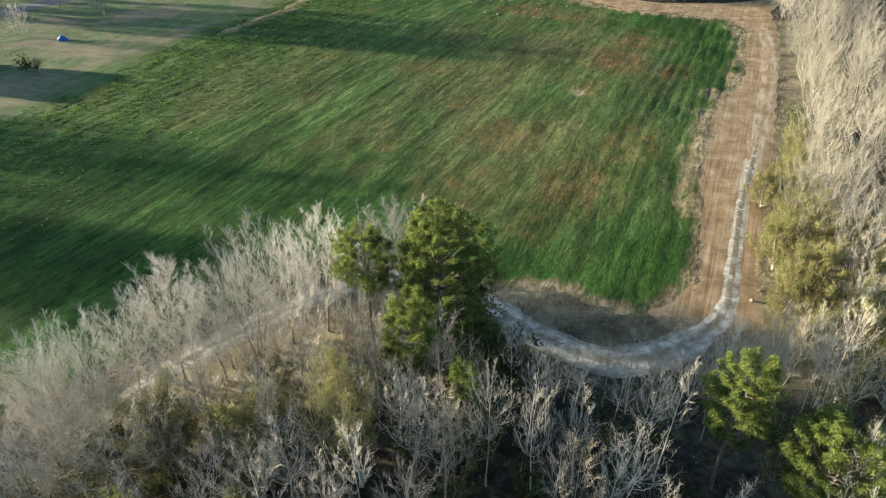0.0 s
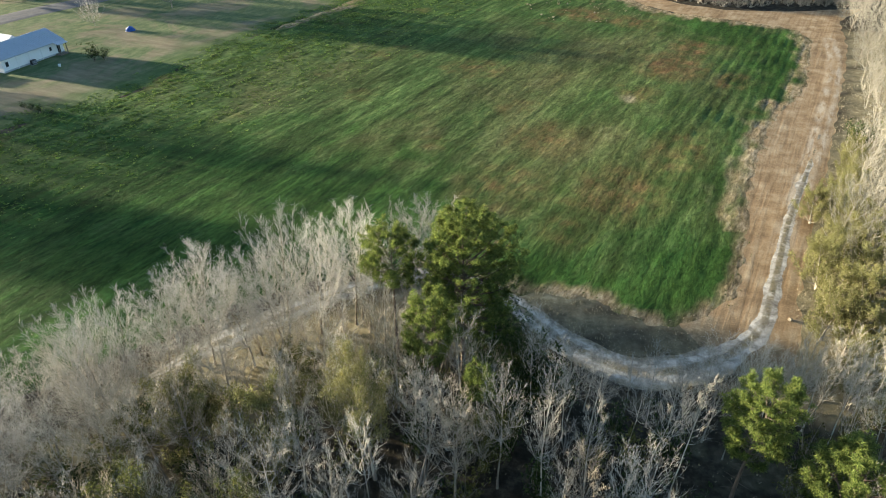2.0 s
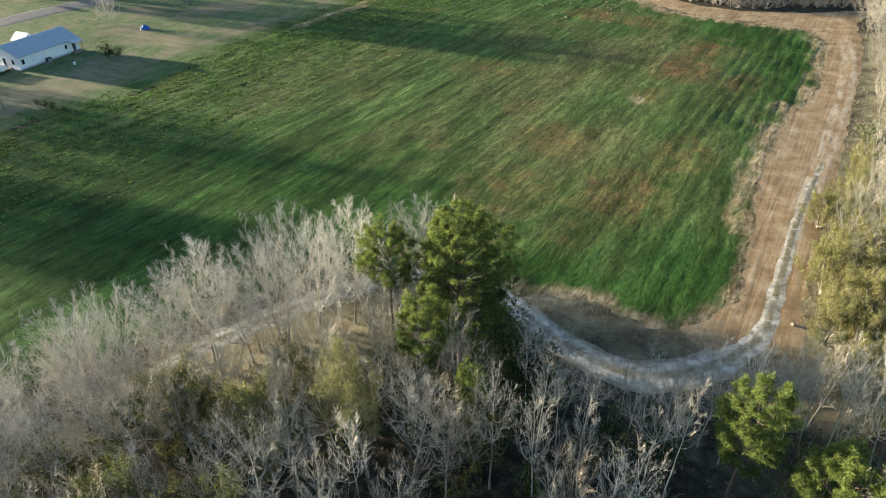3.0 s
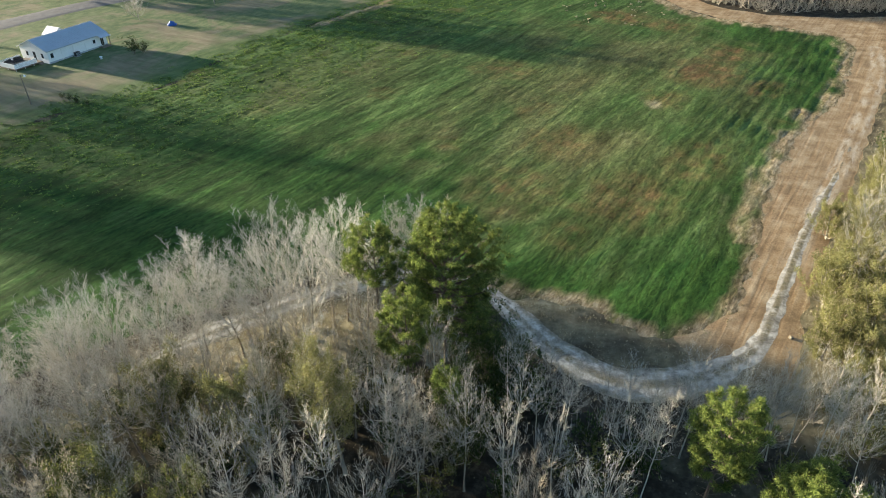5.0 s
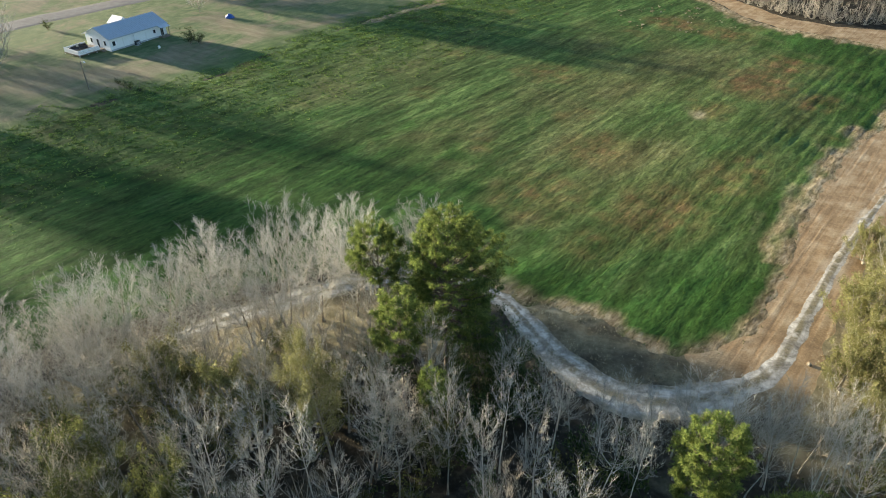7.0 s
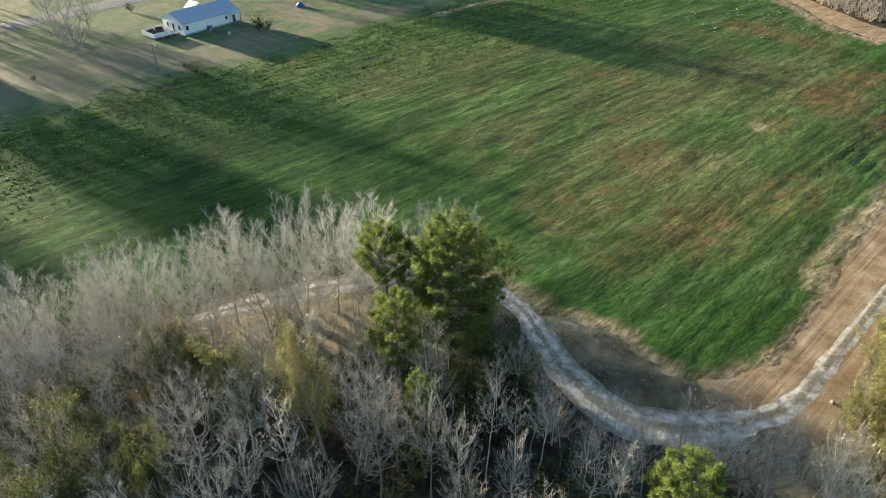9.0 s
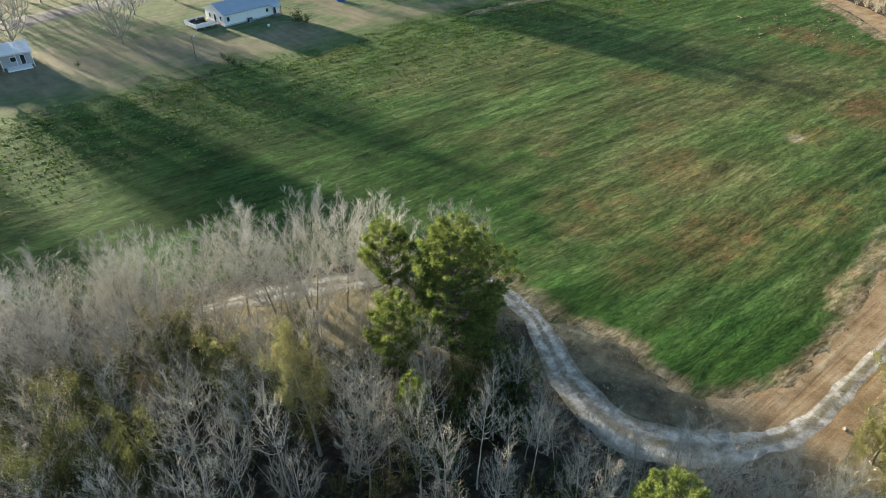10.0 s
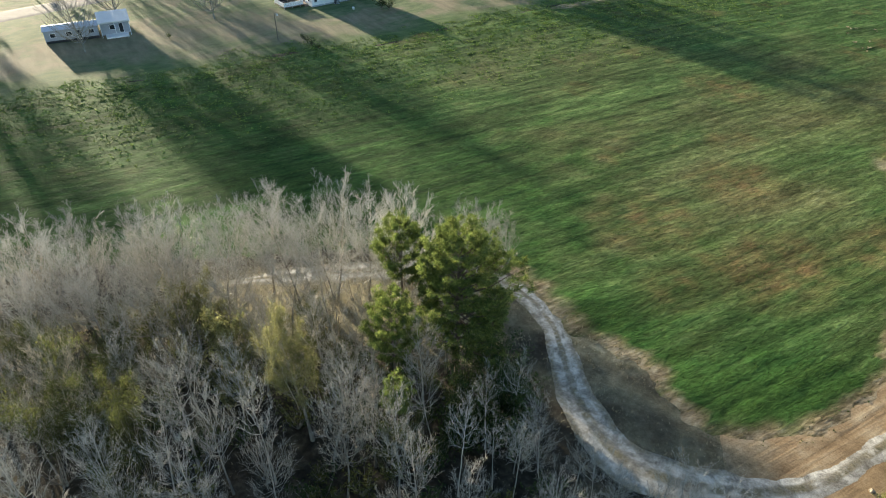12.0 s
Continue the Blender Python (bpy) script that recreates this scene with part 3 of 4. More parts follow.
def pine_tree(name, seed, height, radius, crown_base, label, clumps=600, group="pines at the wood's edge", needle=None, low=0.35, heavy=0.0, needles=46, wide=0.32):
    """A pine: bare lower trunk with dead stubs, boughs that sweep out and up, side shoots on them, and a rounded clump of needles at the end of each shoot, with gaps between the boughs."""
    rng = random.Random(seed)
    root = tagged(new(name), label, "pine tree", group)
    trunk, bough = Buf(), Buf()
    tp = curve_points(Vector((0, 0, -0.2)), Vector((rng.uniform(-0.03, 0.03), rng.uniform(-0.03, 0.03), 1)).normalized(), height * 0.95, 10, Vector((0, 0, 0.3)), rng, 0.025)
    r0 = 0.011 * height + 0.03
    tr = [r0 * (1 - 0.92 * i / 10) for i in range(11)]
    trunk.tube(tp, tr, 8)

    def on_trunk(f):
        f = min(max(f, 0.02), 0.98) * 10
        k = min(int(f), 9)
        return tp[k].lerp(tp[k + 1], f - k)

    for i in range(11):
        p = on_trunk(crown_base / height * rng.uniform(0.4, 1.05))
        az = rng.uniform(0, 6.283)
        trunk.tube([p, p + Vector((math.cos(az), math.sin(az), rng.uniform(-0.25, 0.2))) * rng.uniform(0.5, 1.6)], [0.03, 0.006], 3)
    deep = height - crown_base
    n = max(30, int(clumps / 15))
    spots = []
    for i in range(n):
        f = ((i + rng.random()) / n) ** 0.8
        z = crown_base + deep * f
        az = i * 2.4 + rng.uniform(-0.5, 0.5)
        # outline: fullest at the middle, a rounded dome on top, ragged below
        prof = max(0.0, 1 - ((f - 0.42) / 0.60) ** 2) ** 0.62 if f > 0.42 else low + (1 - low) * (f / 0.42) ** 0.8
        uneven = 1 + 0.20 * math.cos(az - heavy) + 0.13 * math.sin(3 * az + 6 * f + seed)
        reach = radius * prof * uneven * rng.uniform(0.72, 1.06) + 0.2
        p = on_trunk((z - reach * (0.12 + 0.55 * f)) / height)
        tip = Vector((p.x + math.cos(az) * reach, p.y + math.sin(az) * reach, z + rng.uniform(-0.2, 0.2)))
        bp = [p, p.lerp(tip, 0.5) + Vector((0, 0, -0.09 * reach)) + rand_dir(rng) * 0.1, tip]
        br = max(0.02, 0.02 * reach)
        bough.tube(bp, [br, br * 0.7, 0.012], 4)
        out = (tip - p).normalized()
        across = Vector((-math.sin(az), math.cos(az), 0))
        for j in range(max(3, round(clumps / n * (0.35 + 0.65 * reach / radius)))):
            t = rng.uniform(0.3, 1.0) ** 0.7
            s = bp[1].lerp(bp[2], max(0, 2 * t - 1)) if t > 0.5 else bp[0].lerp(bp[1], 2 * t)
            e = s + across * rng.choice((-1, 1)) * rng.uniform(0.15, 0.30) * (0.7 + 0.75 * reach) * (1.2 - 0.55 * t) + out * rng.uniform(0.1, 0.45) + Vector((0, 0, rng.uniform(0.0, 0.32)))
            bough.tube([s, e], [0.016, 0.007], 3)
            spots.append(e)
        spots.append(tip)
    bough.slot = 1
    for s in spots:
        r = wide * rng.uniform(0.7, 1.2)
        for _ in range(needles):
            w = rand_dir(rng, 0.25)
            c = s + Vector((w.x * r, w.y * r, w.z * r * 0.62)) * rng.uniform(0.15, 0.8)
            w = (w + rand_dir(rng) * 0.5).normalized()
            bough.blade(c, w, sideways(w, rng), rng.uniform(0.6, 1.0) * wide, wide * 0.085)
    part("trunk", trunk, BARK_PINE, root, "", True)
    part("crown", bough, (BARK_PINE, needle or NEEDLE), root, "dense green needle clumps")
    return root


def bush(name, seed, height, width, mat, label, category, group, leaf_n=900, leaf=0.12, puff=0.14):
    """A leafy bush: several stems and uneven clumps of small leaves."""
    rng = random.Random(seed)
    root = tagged(new(name), label, category, group)
    stem, leaves = Buf(), Buf()
    tips = []
    for i in range(14):
        az = i * 2.4 + rng.random()
        way = Vector((math.cos(az) * width / height, math.sin(az) * width / height, 1.2)).normalized()
        sp = curve_points(Vector((0, 0, -0.1)), way, height * rng.uniform(0.6, 1.05), 4, Vector((0, 0, 0.3)), rng, 0.25)
        stem.tube(sp, [0.035, 0.028, 0.02, 0.014, 0.005], 4)
        for q in (2, 3, 4):
            for _ in range(2):
                e = sp[q] + rand_dir(rng, 0.1) * rng.uniform(0.2, 0.35) * width
                stem.tube([sp[q], e], [0.012, 0.004], 3)
                tips.append(e)
            tips.append(sp[q])
    for i in range(leaf_n):
        c = tips[rng.randrange(len(tips))] + rand_dir(rng) * rng.uniform(0, puff) * width
        leaves.leaf(c, rand_dir(rng, 0.2), rand_dir(rng), rng.uniform(0.7, 1.4) * leaf, leaf * 0.45)
    part("stem", stem, BARK_GREY, root)
    part("foliage", leaves, mat, root)
    return root


def height_at(x, y):
    return float(land(np.array([x]), np.array([y]))[0])


def place(proto, used, x, y, turn, scale=1.0, tall=1.0):
    """The first use takes the prototype itself, later ones are copies."""
    m = Matrix.Translation((x, y, height_at(x, y))) @ Matrix.Rotation(turn, 4, "Z") @ Matrix.Diagonal((scale, scale, scale * tall, 1))
    if proto.name not in used:
        used.add(proto.name)
        proto.matrix_basis = m
        return proto
    made = copy_thing(proto, m)
    made.matrix_basis = m
    return made


USED = set()
G_WOOD, G_EDGE, G_EAST, G_YARD, G_UNDER = "bare trees of the wood", "tall bare trees by the track", "bare trees beside the dirt road", "trees round the houses", "undergrowth of the wood"
WOODS = [bare_tree("bare_tree", 100 + i, 12.5, sp, fi, li, tw, ba, tm, lb, G_WOOD, up, sub=2, stout=0.5 if ba is BARK_WHITE else 0.66)
         for i, (sp, fi, li, tw, ba, tm, up, lb) in enumerate([
             (2.7, 0.46, 20, 860, BARK_PALE, TWIG_GREY, 0.9, "leafless grey tree in a dense winter wood"), (2.2, 0.42, 18, 780, BARK_PALE, TWIG_GREY, 1.1, "narrow leafless tree with pale branches in the wood"),
             (3.0, 0.50, 20, 860, BARK_GREY, TWIG_GREY, 0.75, "wide leafless brown-grey tree in a dense wood"), (1.6, 0.46, 15, 400, BARK_WHITE, TWIG_GREY, 0.8, "slim white-barked leafless tree in the wood"),
             (2.6, 0.42, 20, 800, BARK_GREY, TWIG_TAN, 0.95, "leafless tree with tan-brown twigs in the wood"), (2.5, 0.46, 16, 480, BARK_WHITE, TWIG_GREY, 0.75, "open white-limbed leafless tree in the wood")])]
TALL = [bare_tree("tall_bare_tree", 200 + i, 14.0, sp, 0.36, li, tw, BARK_BROWN, TWIG_PALE, "tall pale leafless tree with fine upright twigs", G_EDGE, 0.95, st, side=9, rise=0.17, limb_mat=BARK_PALE, twig_r=0.009, stout=0.6)
        for i, (sp, st, li, tw) in enumerate([(4.3, 1, 42, 3400), (4.6, 2, 48, 3800), (3.8, 1, 38, 3000)])]
EAST = [bare_tree("roadside_tree", 300 + i, 11.0, sp, 0.22, 22, 800, BARK_BROWN, TWIG_CREAM, "sunlit pale leafless tree beside the dirt road", G_EAST, 0.95, 1, sub=2, twig_r=0.0105, limb_mat=BARK_PALE, stout=0.55) for i, sp in enumerate([3.2, 2.7, 3.6])]
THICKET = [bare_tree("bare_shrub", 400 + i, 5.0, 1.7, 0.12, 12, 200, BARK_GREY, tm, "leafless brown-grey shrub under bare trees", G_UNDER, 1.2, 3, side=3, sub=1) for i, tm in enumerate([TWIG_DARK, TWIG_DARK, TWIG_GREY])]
BUDDING = [bare_tree("budding_tree", 500 + i, 8.0, 2.6, 0.10, 20, 560, BARK_GREY, TWIG_TAN, "young tree with yellow-green spring buds", "budding trees", 1.0, 2, BUD, 18, sub=0, bud_size=0.145) for i in range(2)]
YARD_TREE = [bare_tree("yard_tree", 600 + i, 15.0, 6.0, 0.18, 30, 1500, BARK_GREY, TWIG_GREY, "large bare shade tree near the houses", G_YARD, 0.8, 1, twig_r=0.022, side=7, sub=2) for i in range(2)]

# Trees that stand out one by one.
rng = random.Random(7)
for k, x, y, h in [(0, -10.2, 53.4, 14.0), (1, -16.2, 49.4, 15.2), (2, -22.4, 46.2, 13.0), (1, -26.5, 37.2, 14.4), (2, -24.6, 42.0, 12.6), (0, -13.4, 51.6, 12.6), (2, -18.6, 46.4, 12.4), (2, -29.5, 36.5, 13.2),
                   (0, -33.0, 32.5, 13.0), (2, -5.4, 57.6, 12.3), (1, -38.0, 28.0, 13.0), (2, -30.5, 30.5, 12.5), (0, -41.0, 23.0, 13.0)]:
    place(TALL[k], USED, x, y, rng.uniform(0, 6.3), 1.0, h / 14.0)
SINGLE = [(-10.2, 53.4), (-16.2, 49.4), (-22.4, 46.2), (-26.5, 37.2), (-19.6, 47.3), (-29.5, 36.5), (-33, 32.5), (-5.2, 35.1), (-5.6, 33.5), (-11.3, 23.8), (-16.4, 21.4), (-15.6, 19.6), (33.0, 45.5), (-3.2, 33.0), (-2.0, 31.2), (-4.7, 34.8), (19, 29), (20.5, 31), (18, 26.5), (22, 28), (23.5, 26), (20.5, 25.5), (25, 28), (29.5, 27.5), (27, 26.5)]
for k, x, y, h in [(4, -3.6, 44.2, 7.5), (1, -2.0, 45.2, 10.5), (4, -6.4, 43.8, 7.0), (1, -1.4, 39.0, 8.0), (3, -1.3, 58.2, 12.7), (5, 15.9, 36.0, 11.6), (5, 14.2, 31.5, 11.6), (4, 10.6, 29.0, 12.0), (3, 8.3, 37.9, 12.4), (3, 12.1, 39.9, 10.5), (1, -6.1, 27.4, 13.5), (5, 34.2, 43.0, 9.5), (1, 37.5, 39.5, 9.0), (3, 30.5, 43.0, 8.5)]:
    place(WOODS[k], USED, x, y, rng.uniform(0, 6.3), 0.9, h / 12.5 / 0.9)
    SINGLE.append((x, y))
PINES = [(1.2, 47.4, 17.6, 4.3, 6.2, 1900, 0.8, 0.2, "large pine with a broad rounded green crown"), (-4.8, 47.0, 15.8, 2.35, 10.0, 460, 0.6, 2.5, "slender pine with a small crown on a bare trunk"),
         (-1.0, 41.4, 14.2, 2.0, 7.0, 460, 0.5, 3.4, "young pine with yellow-green needles under a larger pine"), (22.4, 34.7, 14.2, 2.5, 6.0, 620, 0.5, 1.0, "mid-sized pine by the track's bend"),
         (26.8, 30.0, 12.2, 3.4, 5.0, 950, 0.55, 0.4, "broad bushy pine in the wood"), (2.9, 37.3, 10.2, 0.95, 7.4, 70, 0.4, 0.0, "small yellow-green pine among bare trees")]
for i, (x, y, h, r, base, n, low, heavy, label) in enumerate(PINES):
    pine = pine_tree("pine_tree", 700 + i, h, r, base, label, n, low=low, heavy=heavy)
    pine.matrix_basis = pose(x, y, height_at(x, y))
    SINGLE.append((x, y))
# Tall evergreens beyond the paved road, whose long shade lies on the field.
screen = pine_tree("tall_evergreen", 750, 21.0, 5.2, 2.0, "tall dense evergreen beyond the paved road", 420, "evergreens beyond the road", None, 0.8, 0.0, 22, 0.8)
for x, y, k, tall in [(-154, 91.6, 0.6, 1.45), (-148, 186, 0.95, 1), (-152, 193, 1.05, 1), (-146, 200, 0.9, 1), (-133, 176, 0.9, 1), (-136, 182, 1.0, 1), (-168, 70, 0.75, 1.4), (-171, 75, 0.7, 1.5), (-172, 62, 0.75, 1.4), (-168, 66, 0.8, 1.35)]:
    place(screen, USED, x, y, rng.uniform(0, 6.3), k, tall)
high = pine_tree("tall_pine", 760, 27.0, 5.4, 10.0, "tall pine with a broad high crown beyond the paved road", 480, "evergreens beyond the road", None, 0.6, 0.0, 22, 0.8)
for x, y, k in [(-166, 123, 0.74), (-160, 88.4, 0.66), (-165, 93.8, 0.68), (-159, 99.4, 1.03), (-170, 100.5, 1.0)]:
    place(high, USED, x, y, rng.uniform(0, 6.3), k)


def scatter(seed, poly, gap, wanted, avoid=(), clear=1.6):
    """Random places in a polygon, no two closer than gap."""
    r = random.Random(seed)
    xs, ys = [p[0] for p in poly], [p[1] for p in poly]
    got = []
    for _ in range(wanted * 30):
        x, y = r.uniform(min(xs), max(xs)), r.uniform(min(ys), max(ys))
        if not inside(np.array([x]), np.array([y]), poly)[0]:
            continue
        if any((x - a) ** 2 + (y - b) ** 2 < gap * gap for a, b in got) or any((x - a) ** 2 + (y - b) ** 2 < clear * clear for a, b in avoid):
            continue
        got.append((x, y))
        if len(got) == wanted:
            break
    return got


WOOD_AREA = [(-42, 14), (-34, 31), (-27, 37), (-22, 40), (-16, 43), (-9, 45.5), (-3, 48), (2.5, 48), (6, 45), (10, 43), (16, 41.5), (22, 41.5), (30, 43.5), (36, 47.5), (44, 45), (44, 17), (20, 13), (-20, 10)]
for x, y in scatter(11, WOOD_AREA, 3.15, 190, SINGLE):
    thin = x > 2 and y > 20
    if thin and rng.random() < 0.42:
        continue
    if thin:
        place(WOODS[rng.choice((0, 2, 2, 3, 3, 5, 1))], USED, x, y, rng.uniform(0, 6.3), rng.uniform(0.62, 0.86), rng.uniform(1.05, 1.35))
    else:
        place(WOODS[rng.choice((0, 0, 1, 1, 2, 2, 3, 4, 5))], USED, x, y, rng.uniform(0, 6.3), rng.uniform(0.85, 1.12), rng.uniform(0.8, 1.08))
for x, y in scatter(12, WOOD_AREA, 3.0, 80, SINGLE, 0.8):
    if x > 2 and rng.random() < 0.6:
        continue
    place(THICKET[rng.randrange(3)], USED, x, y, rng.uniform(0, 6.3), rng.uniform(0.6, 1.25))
OPEN_AREA = [(-27, 37), (-22, 40), (-16, 43), (-9, 45.5), (-3, 48), (-4, 57), (-9, 58), (-16, 53), (-22, 47.5), (-30, 38)]
for x, y in scatter(15, OPEN_AREA, 1.6, 85, SINGLE, 0.8):
    if seg_distance(np.array([x]), np.array([y]), TRACK, False)[0][0] < 3.2:
        continue
    place(THICKET[rng.choice((1, 2, 2))], USED, x, y, rng.uniform(0, 6.3), rng.uniform(0.4, 0.75), rng.uniform(1.0, 1.6))
EAST_AREA = [(37.4, 47), (38.8, 60), (43.8, 74), (53.4, 95), (60.2, 108.5), (72, 139), (77.6, 157), (84, 178), (106, 178), (90, 130), (70, 88), (53, 50)]
EAST_SPOTS = scatter(13, EAST_AREA, 2.9, 118, [(57.8, 102.0), (58.8, 104.0), (56.8, 100.4), (59.6, 103.0)], 2.4)
for x, y in EAST_SPOTS:
    place(EAST[rng.randrange(3)], USED, x, y, rng.uniform(0, 6.3), rng.uniform(0.75, 1.1), rng.uniform(0.8, 1.1))
for x, y in [(36.5, 55.5), (38, 49.5), (39, 64), (42, 62), (43, 54), (46, 71), (41.5, 58.5), (44.5, 66), (40, 52), (47.5, 60), (38.6, 59.5), (40.6, 67.5), (43.6, 72.5), (37.6, 53), (41.5, 49), (45.5, 57), (49.5, 67), (43, 78), (47, 78.5), (45.3, 76.5), (48.8, 83.5), (51, 88.5), (53, 93), (46.8, 81)]:
    place(BUDDING[rng.randrange(2)], USED, x, y, rng.uniform(0, 6.3), rng.uniform(0.75, 1.0))
for x, y, k in [(-12.5, 34, 1.25), (-20, 35, 1.2)]:
    place(BUDDING[rng.randrange(2)], USED, x, y, rng.uniform(0, 6.3), 1.15, k)
for x, y, s in [(-105.5, 102.7, 0.95), (-108.5, 74, 0.9), (-123, 90, 1.1), (-131, 118, 1.0), (-83, 173, 0.8), (-98.5, 181.5, 0.9), (-94, 155, 0.5), (-150, 116, 1.0), (-157, 123, 1.1), (-158, 105.5, 1.1), (-161, 112, 1.15), (-166, 118, 1.2)]:
    place(YARD_TREE[rng.randrange(2)], USED, x, y, rng.uniform(0, 6.3), s)


def joined(name, protos, spots, material):
    """Many trees as one mesh, for a far wood that nobody could count."""
    v, f, m = [], [], []
    for x, y, turn, scale in spots:
        for o in rng.choice(protos).children:
            mat = Matrix.Translation((x, y, 0)) @ Matrix.Rotation(turn, 4, "Z") @ Matrix.Scale(scale, 4)
            base = len(v)
            v += [tuple(mat @ p.co) for p in o.data.vertices]
            f += [tuple(base + i for i in p.vertices) for p in o.data.polygons]
    me = bpy.data.meshes.new(name)
    me.from_pydata(v, [], f)
    me.materials.append(material)
    return new(name, me)


FAR_AREA = [(34, 208), (48, 191), (60, 185), (92, 190), (112, 198), (112, 215), (30, 222)]
FRONT = [(x, y, rng.uniform(0, 6.3), rng.uniform(0.6, 1.3)) for x, y in scatter(17, [(32, 208), (47, 190), (60, 184), (92, 188.5), (112, 196), (112, 200), (92, 193), (60, 188.5), (49, 195), (37, 211)], 1.7, 85)]
tagged(joined("far_thicket", [bare_tree("far_shrub", 801, 5.0, 2.2, 0.05, 10, 160, BARK_GREY, TWIG_GREY, "x", "", 0.9, 3, twig_r=0.04, side=2, sub=1)], FRONT, BARK_GREY), "brown leafless thicket along the far wood's edge", "thicket", kind="stuff")
tagged(joined("far_wood", [bare_tree("far", 800, 13, 3.2, 0.08, 14, 260, BARK_GREY, TWIG_GREY, "x", "", 0.7, 1, twig_r=0.04, side=2, sub=1)], [(x, y, rng.uniform(0, 6.3), rng.uniform(0.7, 1.2)) for x, y in scatter(14, FAR_AREA, 3.2, 80)], TWIG_BROWN),
       "brown-grey leafless wood beyond the field's far edge", "wood", kind="stuff")
for o in [o for o in scene.objects if o.name.startswith("far") and o.name not in ("far_wood", "far_thicket")]:
    for c in list(o.children):
        bpy.data.objects.remove(c)
    bpy.data.objects.remove(o)


# ---- grass, weeds and dry stalks ----
def tufts(name, x, y, height, mat, size, width, blades, label, category, seed, flat=1.0):
    """Many small tufts of blades in one mesh."""
    r = np.random.RandomState(seed)
    n = len(x)
    k = n * blades
    px, py, pz = np.repeat(x, blades), np.repeat(y, blades), np.repeat(height(x, y), blades)
    a = r.uniform(0, 6.283, k)
    s = np.repeat(r.uniform(0.5, 1.4, n), blades) * size * r.uniform(0.7, 1.2, k)
    out = r.uniform(0.2, 0.9, k) * s * (2 - flat)
    wx, wy = -np.sin(a) * width * s / size, np.cos(a) * width * s / size
    ox, oy = px + r.uniform(-0.3, 0.3, k) * size, py + r.uniform(-0.3, 0.3, k) * size
    v = np.empty((k, 3, 3))
    v[:, 0] = np.stack([ox - wx, oy - wy, pz - 0.03], 1)
    v[:, 1] = np.stack([ox + wx, oy + wy, pz - 0.03], 1)
    v[:, 2] = np.stack([ox + np.cos(a) * out, oy + np.sin(a) * out, pz + s * flat], 1)
    me = bpy.data.meshes.new(name)
    me.from_pydata(v.reshape(-1, 3).tolist(), [], np.arange(3 * k).reshape(-1, 3).tolist())
    me.materials.append(mat)
    return tagged(new(name, me), label, category, kind="stuff")


def cover(seed, n, box, keep):
    r = np.random.RandomState(seed)
    x, y = r.uniform(box[0], box[1], n), r.uniform(box[2], box[3], n)
    k = keep(x, y, r.uniform(0, 1, n))
    return x[k], y[k]


def in_rows(x, y, chance):
    u, w = x * 0.91 - y * 0.415, x * 0.415 + y * 0.91
    streak = 0.5 + 0.5 * smooth_noise(u, w * 0.2, 1.6, 8) + 0.4 * smooth_noise(u, w * 0.35, 5.0, 9)
    thick = 0.30 + 0.25 * smooth_noise(x, y, 22, 101) + 0.9 * lush(x, y)
    return (poly_depth(x, y, FIELD) > 0.6) & (chance < np.clip(thick, 0.05, 1) * np.clip(streak, 0.02, 1)) & (bare(x, y) < 0.4)


gx, gy = cover(21, 330000, (-85, 72, 28, 190), in_rows)
tufts("crop_grass", gx, gy, field_height, GRASS, 0.145, 0.075, 3, "short green crop blades standing in rows", "grass", 1, 0.10)


def weedy(x, y, chance):
    d, _ = seg_distance(x, y, [(-90, 66), (-80, 86), (-74, 100), (-66, 116), (-58, 132), (-46, 158), (-36, 182)], False)
    return (poly_depth(x, y, FIELD) > -4.0 - 3 * smooth_noise(x, y, 9, 112)) & (chance < np.clip(1.15 - d / 30, 0, 1) * (0.30 + 0.65 * (smooth_noise(x, y, 7, 111) > 0.1)))


wx, wy = cover(22, 85000, (-100, -5, 40, 200), weedy)
tufts("weed_patch", wx, wy, lambda x, y: np.maximum(field_height(x, y), land(x, y) + 0.03), WEED, 0.28, 0.14, 6, "bright yellow-green weeds clumped at the field's edge", "weeds", 2, 0.27)


def verge(x, y, chance):
    d, w = seg_distance(x, y, TRACK, False)
    band = (poly_depth(x, y, FIELD) < 0.8) & (poly_depth(x, y, HEADLAND) < 0.3) & (d > track_half(w) + 0.1)
    return band & (chance < np.clip(1.3 - (d - 2) / 9, 0.12, 1) * (0.45 + 0.55 * smooth_noise(x, y, 4, 121)))


dx, dy = cover(23, 150000, (-45, 80, 20, 130), verge)
tufts("dry_grass", dx, dy, land, STRAW, 0.17, 0.03, 3, "pale dry grass along the track and wood edge", "dry grass", 3)


